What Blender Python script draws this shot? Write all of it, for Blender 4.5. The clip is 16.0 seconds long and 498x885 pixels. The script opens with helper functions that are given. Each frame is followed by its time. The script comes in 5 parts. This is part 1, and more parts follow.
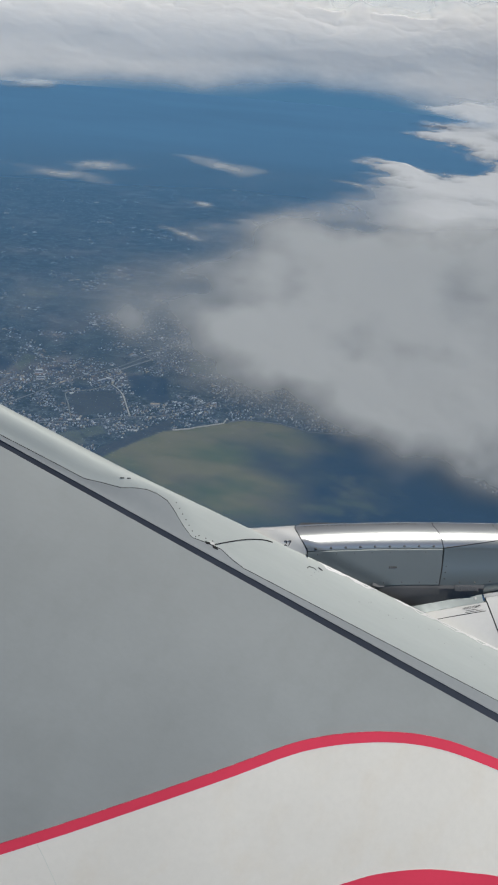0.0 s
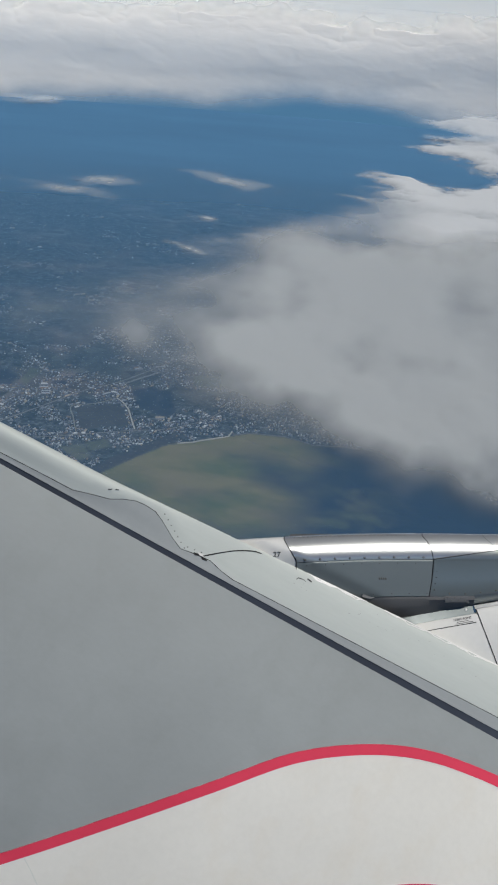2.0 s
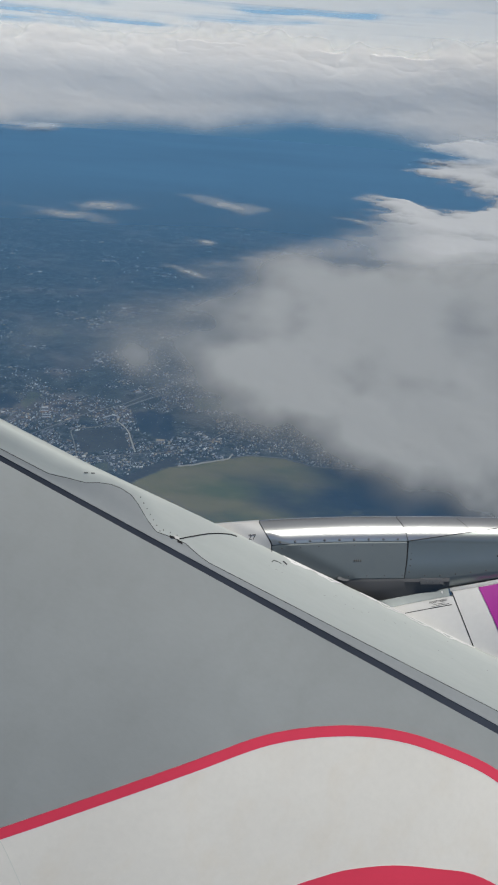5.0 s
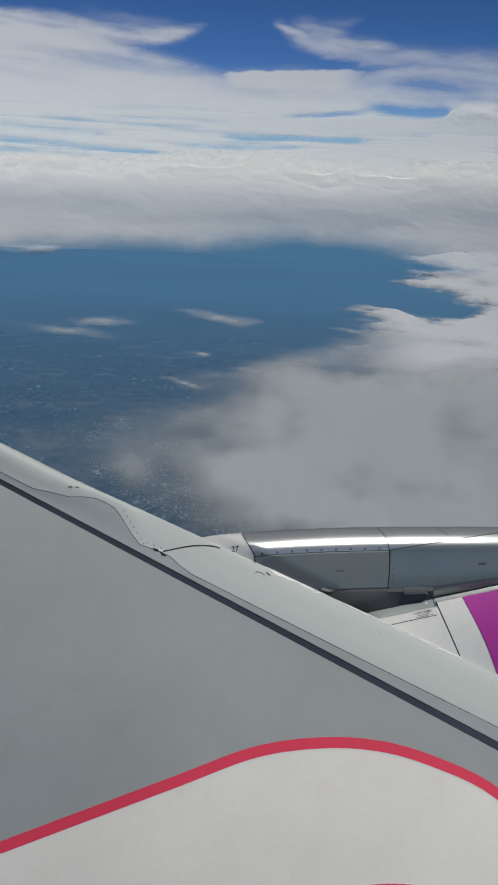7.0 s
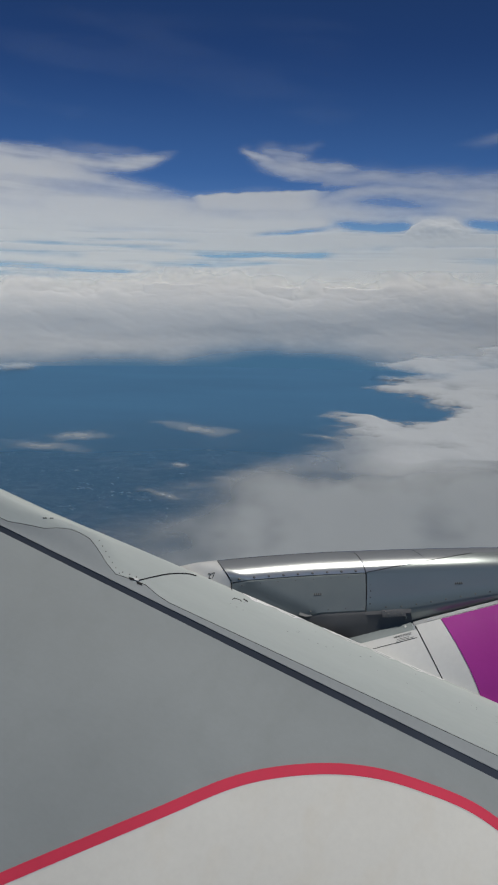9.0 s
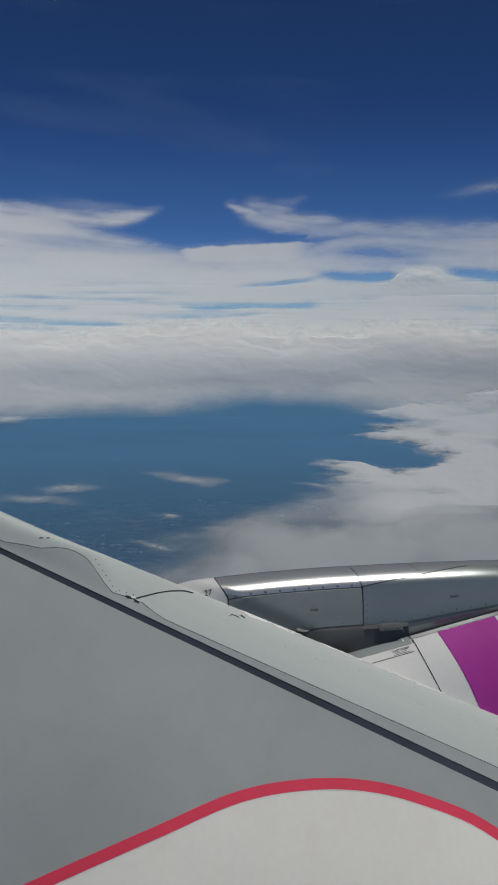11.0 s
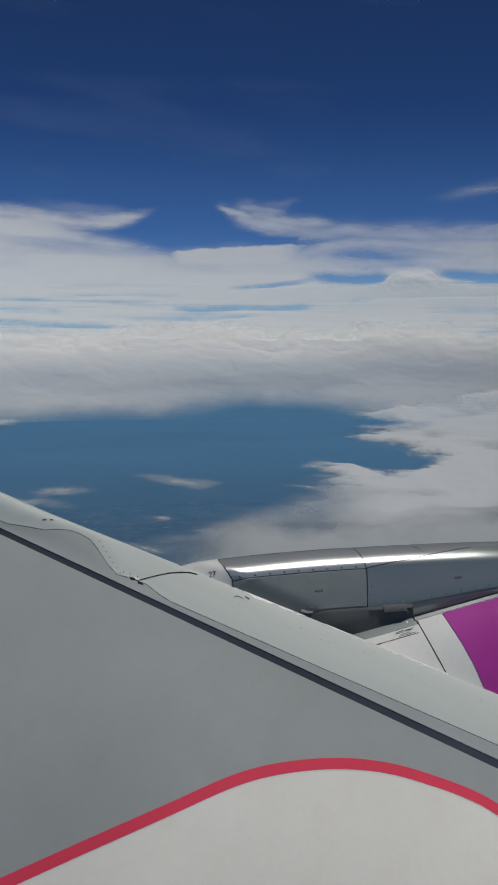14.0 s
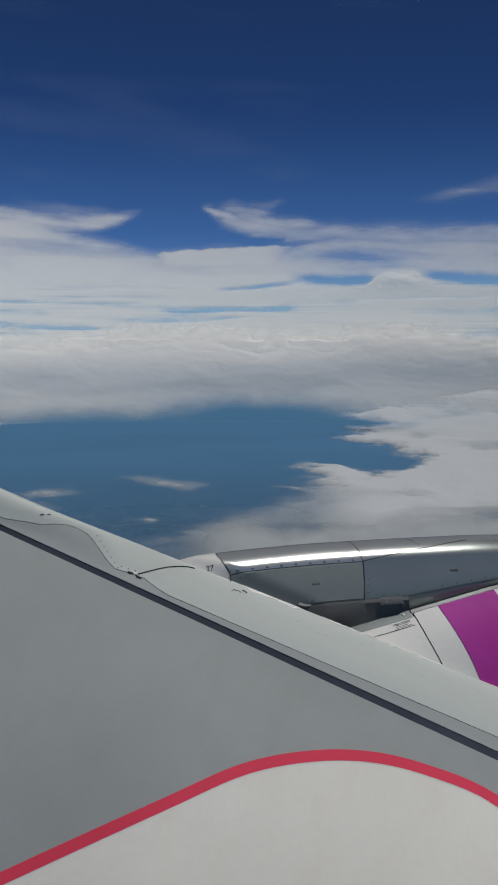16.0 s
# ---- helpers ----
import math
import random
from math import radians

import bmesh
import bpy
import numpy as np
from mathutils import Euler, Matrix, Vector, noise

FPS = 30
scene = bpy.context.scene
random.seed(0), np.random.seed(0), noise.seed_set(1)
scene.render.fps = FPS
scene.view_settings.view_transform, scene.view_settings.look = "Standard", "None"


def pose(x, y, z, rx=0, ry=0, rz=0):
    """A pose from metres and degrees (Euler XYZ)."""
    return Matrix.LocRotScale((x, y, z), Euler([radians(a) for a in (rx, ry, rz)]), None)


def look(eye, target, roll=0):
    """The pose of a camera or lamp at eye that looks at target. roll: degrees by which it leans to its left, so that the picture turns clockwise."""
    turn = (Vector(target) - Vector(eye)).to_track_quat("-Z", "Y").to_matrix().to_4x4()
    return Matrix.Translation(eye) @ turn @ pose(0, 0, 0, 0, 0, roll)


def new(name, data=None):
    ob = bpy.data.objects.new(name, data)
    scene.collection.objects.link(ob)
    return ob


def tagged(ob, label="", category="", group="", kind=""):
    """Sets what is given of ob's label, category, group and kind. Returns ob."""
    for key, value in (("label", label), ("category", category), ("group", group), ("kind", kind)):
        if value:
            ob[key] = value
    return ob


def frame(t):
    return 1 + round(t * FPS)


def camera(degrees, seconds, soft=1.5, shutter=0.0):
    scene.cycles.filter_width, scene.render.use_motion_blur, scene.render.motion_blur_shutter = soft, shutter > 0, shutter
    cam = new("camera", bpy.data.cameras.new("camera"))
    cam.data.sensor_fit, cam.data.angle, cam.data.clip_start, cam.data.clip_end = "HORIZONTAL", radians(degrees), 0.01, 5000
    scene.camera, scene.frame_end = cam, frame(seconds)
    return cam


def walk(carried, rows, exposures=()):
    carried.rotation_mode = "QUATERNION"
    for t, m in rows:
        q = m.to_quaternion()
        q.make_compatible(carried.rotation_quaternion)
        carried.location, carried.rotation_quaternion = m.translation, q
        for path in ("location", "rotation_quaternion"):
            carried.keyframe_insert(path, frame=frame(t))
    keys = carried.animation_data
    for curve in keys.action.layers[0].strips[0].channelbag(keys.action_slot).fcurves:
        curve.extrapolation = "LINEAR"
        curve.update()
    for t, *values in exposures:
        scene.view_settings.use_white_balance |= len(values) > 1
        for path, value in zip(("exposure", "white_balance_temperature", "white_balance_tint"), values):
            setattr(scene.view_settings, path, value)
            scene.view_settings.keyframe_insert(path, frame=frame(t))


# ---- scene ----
cam = camera(31.7, 16.0, 2.0)
PATH = [
    (0.0, pose(-0.300, 0.559, 401.100, 63.42, -4.55, 3.69)),
    (0.5, pose(-0.284, 0.570, 401.099, 63.86, -4.46, 3.95)),
    (1.0, pose(-0.265, 0.557, 401.109, 64.07, -4.45, 4.16)),
    (1.5, pose(-0.247, 0.551, 401.103, 64.18, -4.49, 4.06)),
    (2.0, pose(-0.226, 0.561, 401.097, 64.26, -4.28, 3.92)),
    (2.5, pose(-0.209, 0.545, 401.104, 64.25, -4.28, 3.82)),
    (3.0, pose(-0.180, 0.564, 401.084, 64.19, -4.15, 3.89)),
    (3.5, pose(-0.162, 0.566, 401.082, 64.15, -4.03, 3.82)),
    (4.0, pose(-0.142, 0.543, 401.069, 64.26, -4.18, 3.92)),
    (6.5, pose(-0.003, 0.281, 400.694, 70.70, -2.86, 3.32)),
    (7.0, pose(0.024, 0.219, 400.595, 72.82, -2.62, 3.15)),
    (7.5, pose(0.040, 0.177, 400.481, 74.77, -2.25, 2.78)),
    (8.0, pose(0.057, 0.126, 400.379, 76.74, -1.65, 2.36)),
    (8.5, pose(0.067, 0.091, 400.302, 78.47, -1.23, 1.86)),
    (9.0, pose(0.069, 0.071, 400.241, 79.98, -1.08, 1.32)),
    (9.5, pose(0.068, 0.058, 400.189, 81.15, -1.08, 1.11)),
    (10.0, pose(0.064, 0.023, 400.153, 82.07, -0.65, 0.92)),
    (12.5, pose(0.035, -0.003, 400.039, 83.67, 0.14, 0.36)),
    (13.0, pose(0.025, -0.003, 400.025, 83.58, 0.07, 0.25)),
    (13.5, pose(0.013, -0.006, 400.014, 83.41, 0.05, 0.10)),
    (14.0, pose(0.000, 0.000, 400.000, 83.36, -0.00, -0.00)),
    (14.5, pose(-0.011, -0.010, 399.991, 83.36, 0.02, -0.17)),
    (15.0, pose(-0.025, -0.013, 399.983, 83.37, 0.15, -0.41)),
    (15.5, pose(-0.032, -0.025, 399.978, 83.39, 0.17, -0.64)),
    (16.0, pose(-0.047, -0.021, 399.970, 83.44, 0.13, -0.88)),
]
# ---------------------------------------------------------------- light
EXPOSURE = [(0.0, 0.14), (4.0, 0.10), (6.5, -0.06), (9.0, -0.27), (12.5, -0.31), (16.0, -0.31)]
walk(cam, PATH, EXPOSURE)

SUN_EL, SUN_AZ = 58.0, 149.0          # azimuth clockwise from +y, so behind the camera
world = bpy.data.worlds.new("sky")
scene.world = world
world.use_nodes = True
wt = world.node_tree
sky = wt.nodes.new("ShaderNodeTexSky")
sky.sky_type, sky.sun_disc = "NISHITA", False
sky.sun_elevation, sky.sun_rotation = radians(SUN_EL), radians(SUN_AZ)
sky.altitude, sky.air_density, sky.dust_density, sky.ozone_density = 12000, 1.0, 0.5, 8.0
wt.nodes["Background"].inputs["Strength"].default_value = 0.090
deep = wt.nodes.new("ShaderNodeMix")
deep.data_type, deep.blend_type = "RGBA", "MULTIPLY"
deep.inputs[0].default_value, deep.inputs[7].default_value = 1.0, (0.72, 0.93, 1.09, 1)
wt.links.new(sky.outputs[0], deep.inputs[6])
wt.links.new(deep.outputs[2], wt.nodes["Background"].inputs["Color"])

sun = new("sun", bpy.data.lights.new("sun", "SUN"))
sun.data.energy, sun.data.angle, sun.data.color = 3.5, radians(0.5), (1.0, 0.97, 0.91)
az, el = radians(SUN_AZ), radians(SUN_EL)
sun_way = Vector((math.sin(az) * math.cos(el), math.cos(az) * math.cos(el), math.sin(el)))
sun.matrix_world = look(Vector((0, 0, 700)), Vector((0, 0, 700)) - sun_way)


# ---------------------------------------------------------------- materials
def nodes_of(name):
    m = bpy.data.materials.new(name)
    m.use_nodes = True
    t = m.node_tree
    return m, t, t.nodes["Principled BSDF"]


def node(t, kind, **values):
    n = t.nodes.new(kind)
    for key, v in values.items():
        n.inputs[key.replace("_", " ")].default_value = v
    return n


def noise_at(t, scale, stretch=(1, 1, 1), detail=4.0, rough=0.55, source="Object"):
    co = t.nodes.new("ShaderNodeTexCoord")
    mp = t.nodes.new("ShaderNodeMapping")
    mp.inputs["Scale"].default_value = stretch
    n = node(t, "ShaderNodeTexNoise", Scale=scale, Detail=detail, Roughness=rough)
    t.links.new(co.outputs[source], mp.inputs["Vector"])
    t.links.new(mp.outputs[0], n.inputs["Vector"])
    return n


def ramp(t, source, stops):
    r = t.nodes.new("ShaderNodeValToRGB")
    while len(r.color_ramp.elements) < len(stops):
        r.color_ramp.elements.new(0.5)
    for e, (pos, col) in zip(r.color_ramp.elements, stops):
        e.position, e.color = pos, (*col, 1) if len(col) == 3 else col
    t.links.new(source, r.inputs[0])
    return r


def mixed(t, fac, a, b, how="MIX"):
    m = t.nodes.new("ShaderNodeMix")
    m.data_type, m.blend_type = "RGBA", how
    for socket, v in ((m.inputs[0], fac), (m.inputs[6], a), (m.inputs[7], b)):
        if hasattr(v, "links"):
            t.links.new(v, socket)
        else:
            socket.default_value = v if isinstance(v, (int, float)) else (*v, 1)
    return m.outputs[2]


def scaled(c, k):
    return tuple(v * k for v in c)


def paint(name, colour, rough=0.38, dirt=0.12, coat=0.15, streak=(1, 1, 1), metal=0.0, grime=(0.25, 0.24, 0.22), bump=0.02, spec=0.3, smudge=0.0):
    """Weathered aircraft paint: broad tone drift, fine speckle, thin streaks of grime, faint ripple."""
    m, t, b = nodes_of(name)
    broad = noise_at(t, 1.3, streak, 3)
    fine = noise_at(t, 38, streak, 6, 0.65)
    dots = noise_at(t, 160, (1, 1, 1), 2, 0.5)
    tone = ramp(t, broad.outputs[0], [(0.3, scaled(colour, 1 - dirt)), (0.7, scaled(colour, 1 + dirt * 0.5))])
    worn = ramp(t, fine.outputs[0], [(0.35, (0.975, 0.975, 0.975)), (0.65, (1.015, 1.015, 1.015))])
    col = mixed(t, 1.0, tone.outputs[0], worn.outputs[0], "MULTIPLY")
    spots = ramp(t, dots.outputs[0], [(0.73, (0, 0, 0)), (0.8, (1, 1, 1))])
    fac = t.nodes.new("ShaderNodeMath")
    fac.operation = "MULTIPLY"
    fac.inputs[1].default_value = 0.12
    t.links.new(spots.outputs[0], fac.inputs[0])
    col = mixed(t, fac.outputs[0], col, grime)
    if smudge:                                          # broad faint handling marks and stains
        rub = noise_at(t, 3.1, (1.3, 0.8, 1), 6, 0.62)
        mark = ramp(t, rub.outputs[0], [(0.50, (0, 0, 0)), (0.66, (smudge,) * 3), (0.80, (smudge * 0.4,) * 3)])
        col = mixed(t, mark.outputs[0], col, grime)
    t.links.new(col, b.inputs["Base Color"])
    rr = ramp(t, fine.outputs[0], [(0.3, (rough * 0.8,) * 3), (0.7, (rough * 1.25,) * 3)])
    t.links.new(rr.outputs[0], b.inputs["Roughness"])
    b.inputs["Metallic"].default_value = metal
    b.inputs["Specular IOR Level"].default_value = spec
    b.inputs["Coat Weight"].default_value = coat
    b.inputs["Coat Roughness"].default_value = 0.25
    if bump:
        bp = node(t, "ShaderNodeBump", Strength=0.25, Distance=bump)
        t.links.new(broad.outputs[0], bp.inputs["Height"])
        t.links.new(bp.outputs[0], b.inputs["Normal"])
    return m


GREY = paint("grey wing paint", (0.222, 0.240, 0.240), 0.6, 0.10, 0.0, (0.7, 1.2, 1), 0, (0.165, 0.178, 0.172), spec=0.15, smudge=0.18)
GREY_LIGHT = paint("light grey paint", (0.245, 0.262, 0.263), 0.55, 0.10, 0.0, spec=0.2)
SLAT = paint("pale slat paint", (0.425, 0.450, 0.422), 0.6, 0.08, 0.0, (0.3, 2.5, 1), spec=0.16)
WHITE = paint("off white paint", (0.522, 0.513, 0.475), 0.6, 0.07, 0.0, (0.8, 0.8, 1), 0, (0.45, 0.38, 0.28), spec=0.12, smudge=0.16)
COWL = paint("white cowl paint", (0.52, 0.518, 0.495), 0.5, 0.07, 0.0, spec=0.2)
RED = paint("crimson paint", (0.50, 0.040, 0.075), 0.6, 0.10, 0.0, spec=0.08)
MAGENTA = paint("magenta paint", (0.31, 0.034, 0.235), 0.55, 0.14, 0.0, spec=0.1)
DARK_SEAL = paint("dark seal rubber", (0.046, 0.054, 0.070), 0.9, 0.25, 0.0, spec=0.05)
GROOVE = paint("dark groove", (0.03, 0.03, 0.03), 0.9, 0.2, 0.0, spec=0.05)
# even dark grey that paints the shade under the pylon
CAVITY = paint("cavity shade grey", (0.112, 0.112, 0.112), 0.8, 0.2, 0.0, spec=0.1)
LIP = paint("grey lip metal", (0.26, 0.265, 0.265), 0.5, 0.12, 0.0, (1, 1, 1), 0.2)
BRACKET = paint("worn bracket metal", (0.11, 0.112, 0.113), 0.5, 0.2, 0.0)
LEDGE = paint("dark grey metal", (0.105, 0.110, 0.115), 0.6, 0.3, 0.0)
INK = paint("black stencil ink", (0.05, 0.05, 0.05), 0.6, 0.1, 0.0)
def bare_metal(name, colour, rough):
    m, t, b = nodes_of(name)
    smear = noise_at(t, 2.2, (1, 1, 1), 4)
    tone = ramp(t, smear.outputs[0], [(0.3, scaled(colour, 0.92)), (0.7, colour)])
    gloss = ramp(t, smear.outputs[0], [(0.3, (rough,) * 3), (0.7, (rough * 1.15,) * 3)])
    t.links.new(tone.outputs[0], b.inputs["Base Color"])
    t.links.new(gloss.outputs[0], b.inputs["Roughness"])
    b.inputs["Metallic"].default_value = 0.65
    return m


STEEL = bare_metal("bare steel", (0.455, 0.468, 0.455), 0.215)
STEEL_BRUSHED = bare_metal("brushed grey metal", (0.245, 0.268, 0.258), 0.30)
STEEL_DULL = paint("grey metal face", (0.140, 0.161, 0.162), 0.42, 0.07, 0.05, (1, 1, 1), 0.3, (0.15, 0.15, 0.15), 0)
WORN_GLINT = paint("worn metal with painted glint", (0.72, 0.72, 0.70), 0.45, 0.15, 0.0, metal=0.2)
FASTENER = paint("worn fastener metal", (0.085, 0.083, 0.08), 0.5, 0.3, 0.0, (1, 1, 1), 0.6)


SCUFF = paint("scuffed paint", (0.24, 0.245, 0.235), 0.6, 0.2, 0.0)


def cloud_material(name, colour, stretch, scale, low, high, wisp, thin=1.0, through_light=0.3, fine=1.0, relief=0.3):
    """Vapour: its density is held by the mesh, frayed by noise; where it thins out the sky and ground show through."""
    m, t, b = nodes_of(name)
    t.nodes.remove(b)
    at = t.nodes.new("ShaderNodeAttribute")
    at.attribute_name = "vapour"
    n1 = noise_at(t, scale, stretch, 7, 0.6)
    n2 = noise_at(t, scale * 5.5, stretch, 5, 0.62)
    s1 = t.nodes.new("ShaderNodeMath"); s1.operation = "MULTIPLY_ADD"
    s1.inputs[1].default_value, s1.inputs[2].default_value = wisp, -wisp * 0.5
    t.links.new(n1.outputs[0], s1.inputs[0])
    s2 = t.nodes.new("ShaderNodeMath"); s2.operation = "MULTIPLY_ADD"
    s2.inputs[1].default_value = wisp * 0.35 * fine
    t.links.new(n2.outputs[0], s2.inputs[0]); t.links.new(s1.outputs[0], s2.inputs[2])
    s3 = t.nodes.new("ShaderNodeMath"); s3.operation = "ADD"
    body = t.nodes.new("ShaderNodeMath"); body.operation, body.use_clamp = "MULTIPLY", True
    body.inputs[1].default_value = 2.5
    t.links.new(at.outputs["Fac"], body.inputs[0])
    frayed = t.nodes.new("ShaderNodeMath"); frayed.operation = "MULTIPLY"
    t.links.new(s2.outputs[0], frayed.inputs[0]); t.links.new(body.outputs[0], frayed.inputs[1])
    t.links.new(frayed.outputs[0], s3.inputs[0]); t.links.new(at.outputs["Fac"], s3.inputs[1])
    mr = t.nodes.new("ShaderNodeMapRange")
    mr.interpolation_type = "SMOOTHSTEP"
    for k, v in (("From Min", low), ("From Max", high), ("To Min", 0.0), ("To Max", thin)):
        mr.inputs[k].default_value = v
    t.links.new(s3.outputs[0], mr.inputs["Value"])
    bp = node(t, "ShaderNodeBump", Strength=relief, Distance=0.15 / scale)
    t.links.new(s2.outputs[0], bp.inputs["Height"])
    d = node(t, "ShaderNodeBsdfDiffuse", Color=(*colour, 1), Roughness=1.0)
    tr = node(t, "ShaderNodeBsdfTranslucent", Color=(*colour, 1))
    for s in (d, tr):
        t.links.new(bp.outputs[0], s.inputs["Normal"])
    mx = node(t, "ShaderNodeMixShader", Fac=through_light)
    t.links.new(d.outputs[0], mx.inputs[1]); t.links.new(tr.outputs[0], mx.inputs[2])
    clear = t.nodes.new("ShaderNodeBsdfTransparent")
    out = t.nodes.new("ShaderNodeMixShader")
    t.links.new(mr.outputs[0], out.inputs[0]); t.links.new(clear.outputs[0], out.inputs[1]); t.links.new(mx.outputs[0], out.inputs[2])
    t.links.new(out.outputs[0], t.nodes["Material Output"].inputs["Surface"])
    return m


# ---------------------------------------------------------------- builders
def lattice(x, y, seed):
    xi, yi = np.floor(x).astype(np.int64), np.floor(y).astype(np.int64)
    fx, fy = x - xi, y - yi
    fx, fy = fx * fx * (3 - 2 * fx), fy * fy * (3 - 2 * fy)

    def h(i, j):
        v = (i * 374761393 + j * 668265263 + seed * 982451653) & 0xFFFFFFFF
        v = ((v ^ (v >> 13)) * 1274126177) & 0xFFFFFFFF
        return ((v ^ (v >> 16)) & 0xFFFF) / 65535.0
    a, b_, c, d = h(xi, yi), h(xi + 1, yi), h(xi, yi + 1), h(xi + 1, yi + 1)
    return (a * (1 - fx) + b_ * fx) * (1 - fy) + (c * (1 - fx) + d * fx) * fy


def fbm(x, y, seed=0, octaves=5, gain=0.5):
    total, amp, norm = 0.0, 1.0, 0.0
    for o in range(octaves):
        total = total + amp * lattice(x * 2 ** o + 17.3 * o, y * 2 ** o - 9.1 * o, seed + o)
        norm += amp
        amp *= gain
    return total / norm


def smooth(a, b_, x):
    t = np.clip((x - a) / (b_ - a), 0, 1)
    return t * t * (3 - 2 * t)


def spline(points, steps=8):
    """A smooth line through a few control points."""
    pts = [Vector(p) for p in points]
    pts = [2 * pts[0] - pts[1]] + pts + [2 * pts[-1] - pts[-2]]
    out = []
    for k in range(1, len(pts) - 2):
        p0, p1, p2, p3 = pts[k - 1:k + 3]
        for s in range(steps):
            u = s / steps
            out.append(0.5 * (2 * p1 + (p2 - p0) * u + (2 * p0 - 5 * p1 + 4 * p2 - p3) * u * u + (3 * p1 - p0 - 3 * p2 + p3) * u ** 3))
    out.append(pts[-2])
    return out


def sheet(name, points, material, fields=(), flip=False, keep=None):
    """One mesh over an n x m array of points, with named fields stored on its corners."""
    n, m = points.shape[:2]
    i = np.arange(n * m).reshape(n, m)
    q = np.stack([i[:-1, :-1], i[1:, :-1], i[1:, 1:], i[:-1, 1:]], -1).reshape(-1, 4)
    if flip:
        q = q[:, ::-1]
    flat = points.reshape(-1, 3)
    if keep is not None:                                # leave out cells that hold no vapour
        q = q[keep.ravel()[q].any(1)]
        used = np.unique(q)
        index = np.zeros(n * m, np.int64)
        index[used] = np.arange(len(used))
        q, flat = index[q], flat[used]
        fields = [(key, v.ravel()[used]) for key, v in fields]
    me = bpy.data.meshes.new(name)
    me.from_pydata(flat.tolist(), [], q.tolist())
    for key, v in fields:
        me.attributes.new(key, "FLOAT", "POINT").data.foreach_set("value", np.ascontiguousarray(v, np.float32).ravel())
    me.shade_smooth()
    me.materials.append(material)
    return new(name, me)


def around(azimuth, elevation, distance):
    """Places by bearing, height angle and level distance from a point 400 m over the ground."""
    a, e = np.radians(azimuth), np.radians(elevation)
    return np.stack([np.sin(a) * distance, np.cos(a) * distance, 400 + np.tan(e) * distance], -1)


# ---------------------------------------------------------------- ground: land, bay and town
def shore(x):
    """How far ahead the shoreline lies at x."""
    s = np.interp(x, [-420, -300, -215, -149, -110, -86, -60, -30, 10, 40, 74, 156, 219, 330, 600],
                  [420, 560, 660, 758, 812, 823, 840, 857, 859, 842, 847, 834, 745, 630, 480])
    return s + 9 * (fbm(x / 40 + 3, x * 0 + 1.5, 5) - 0.5)


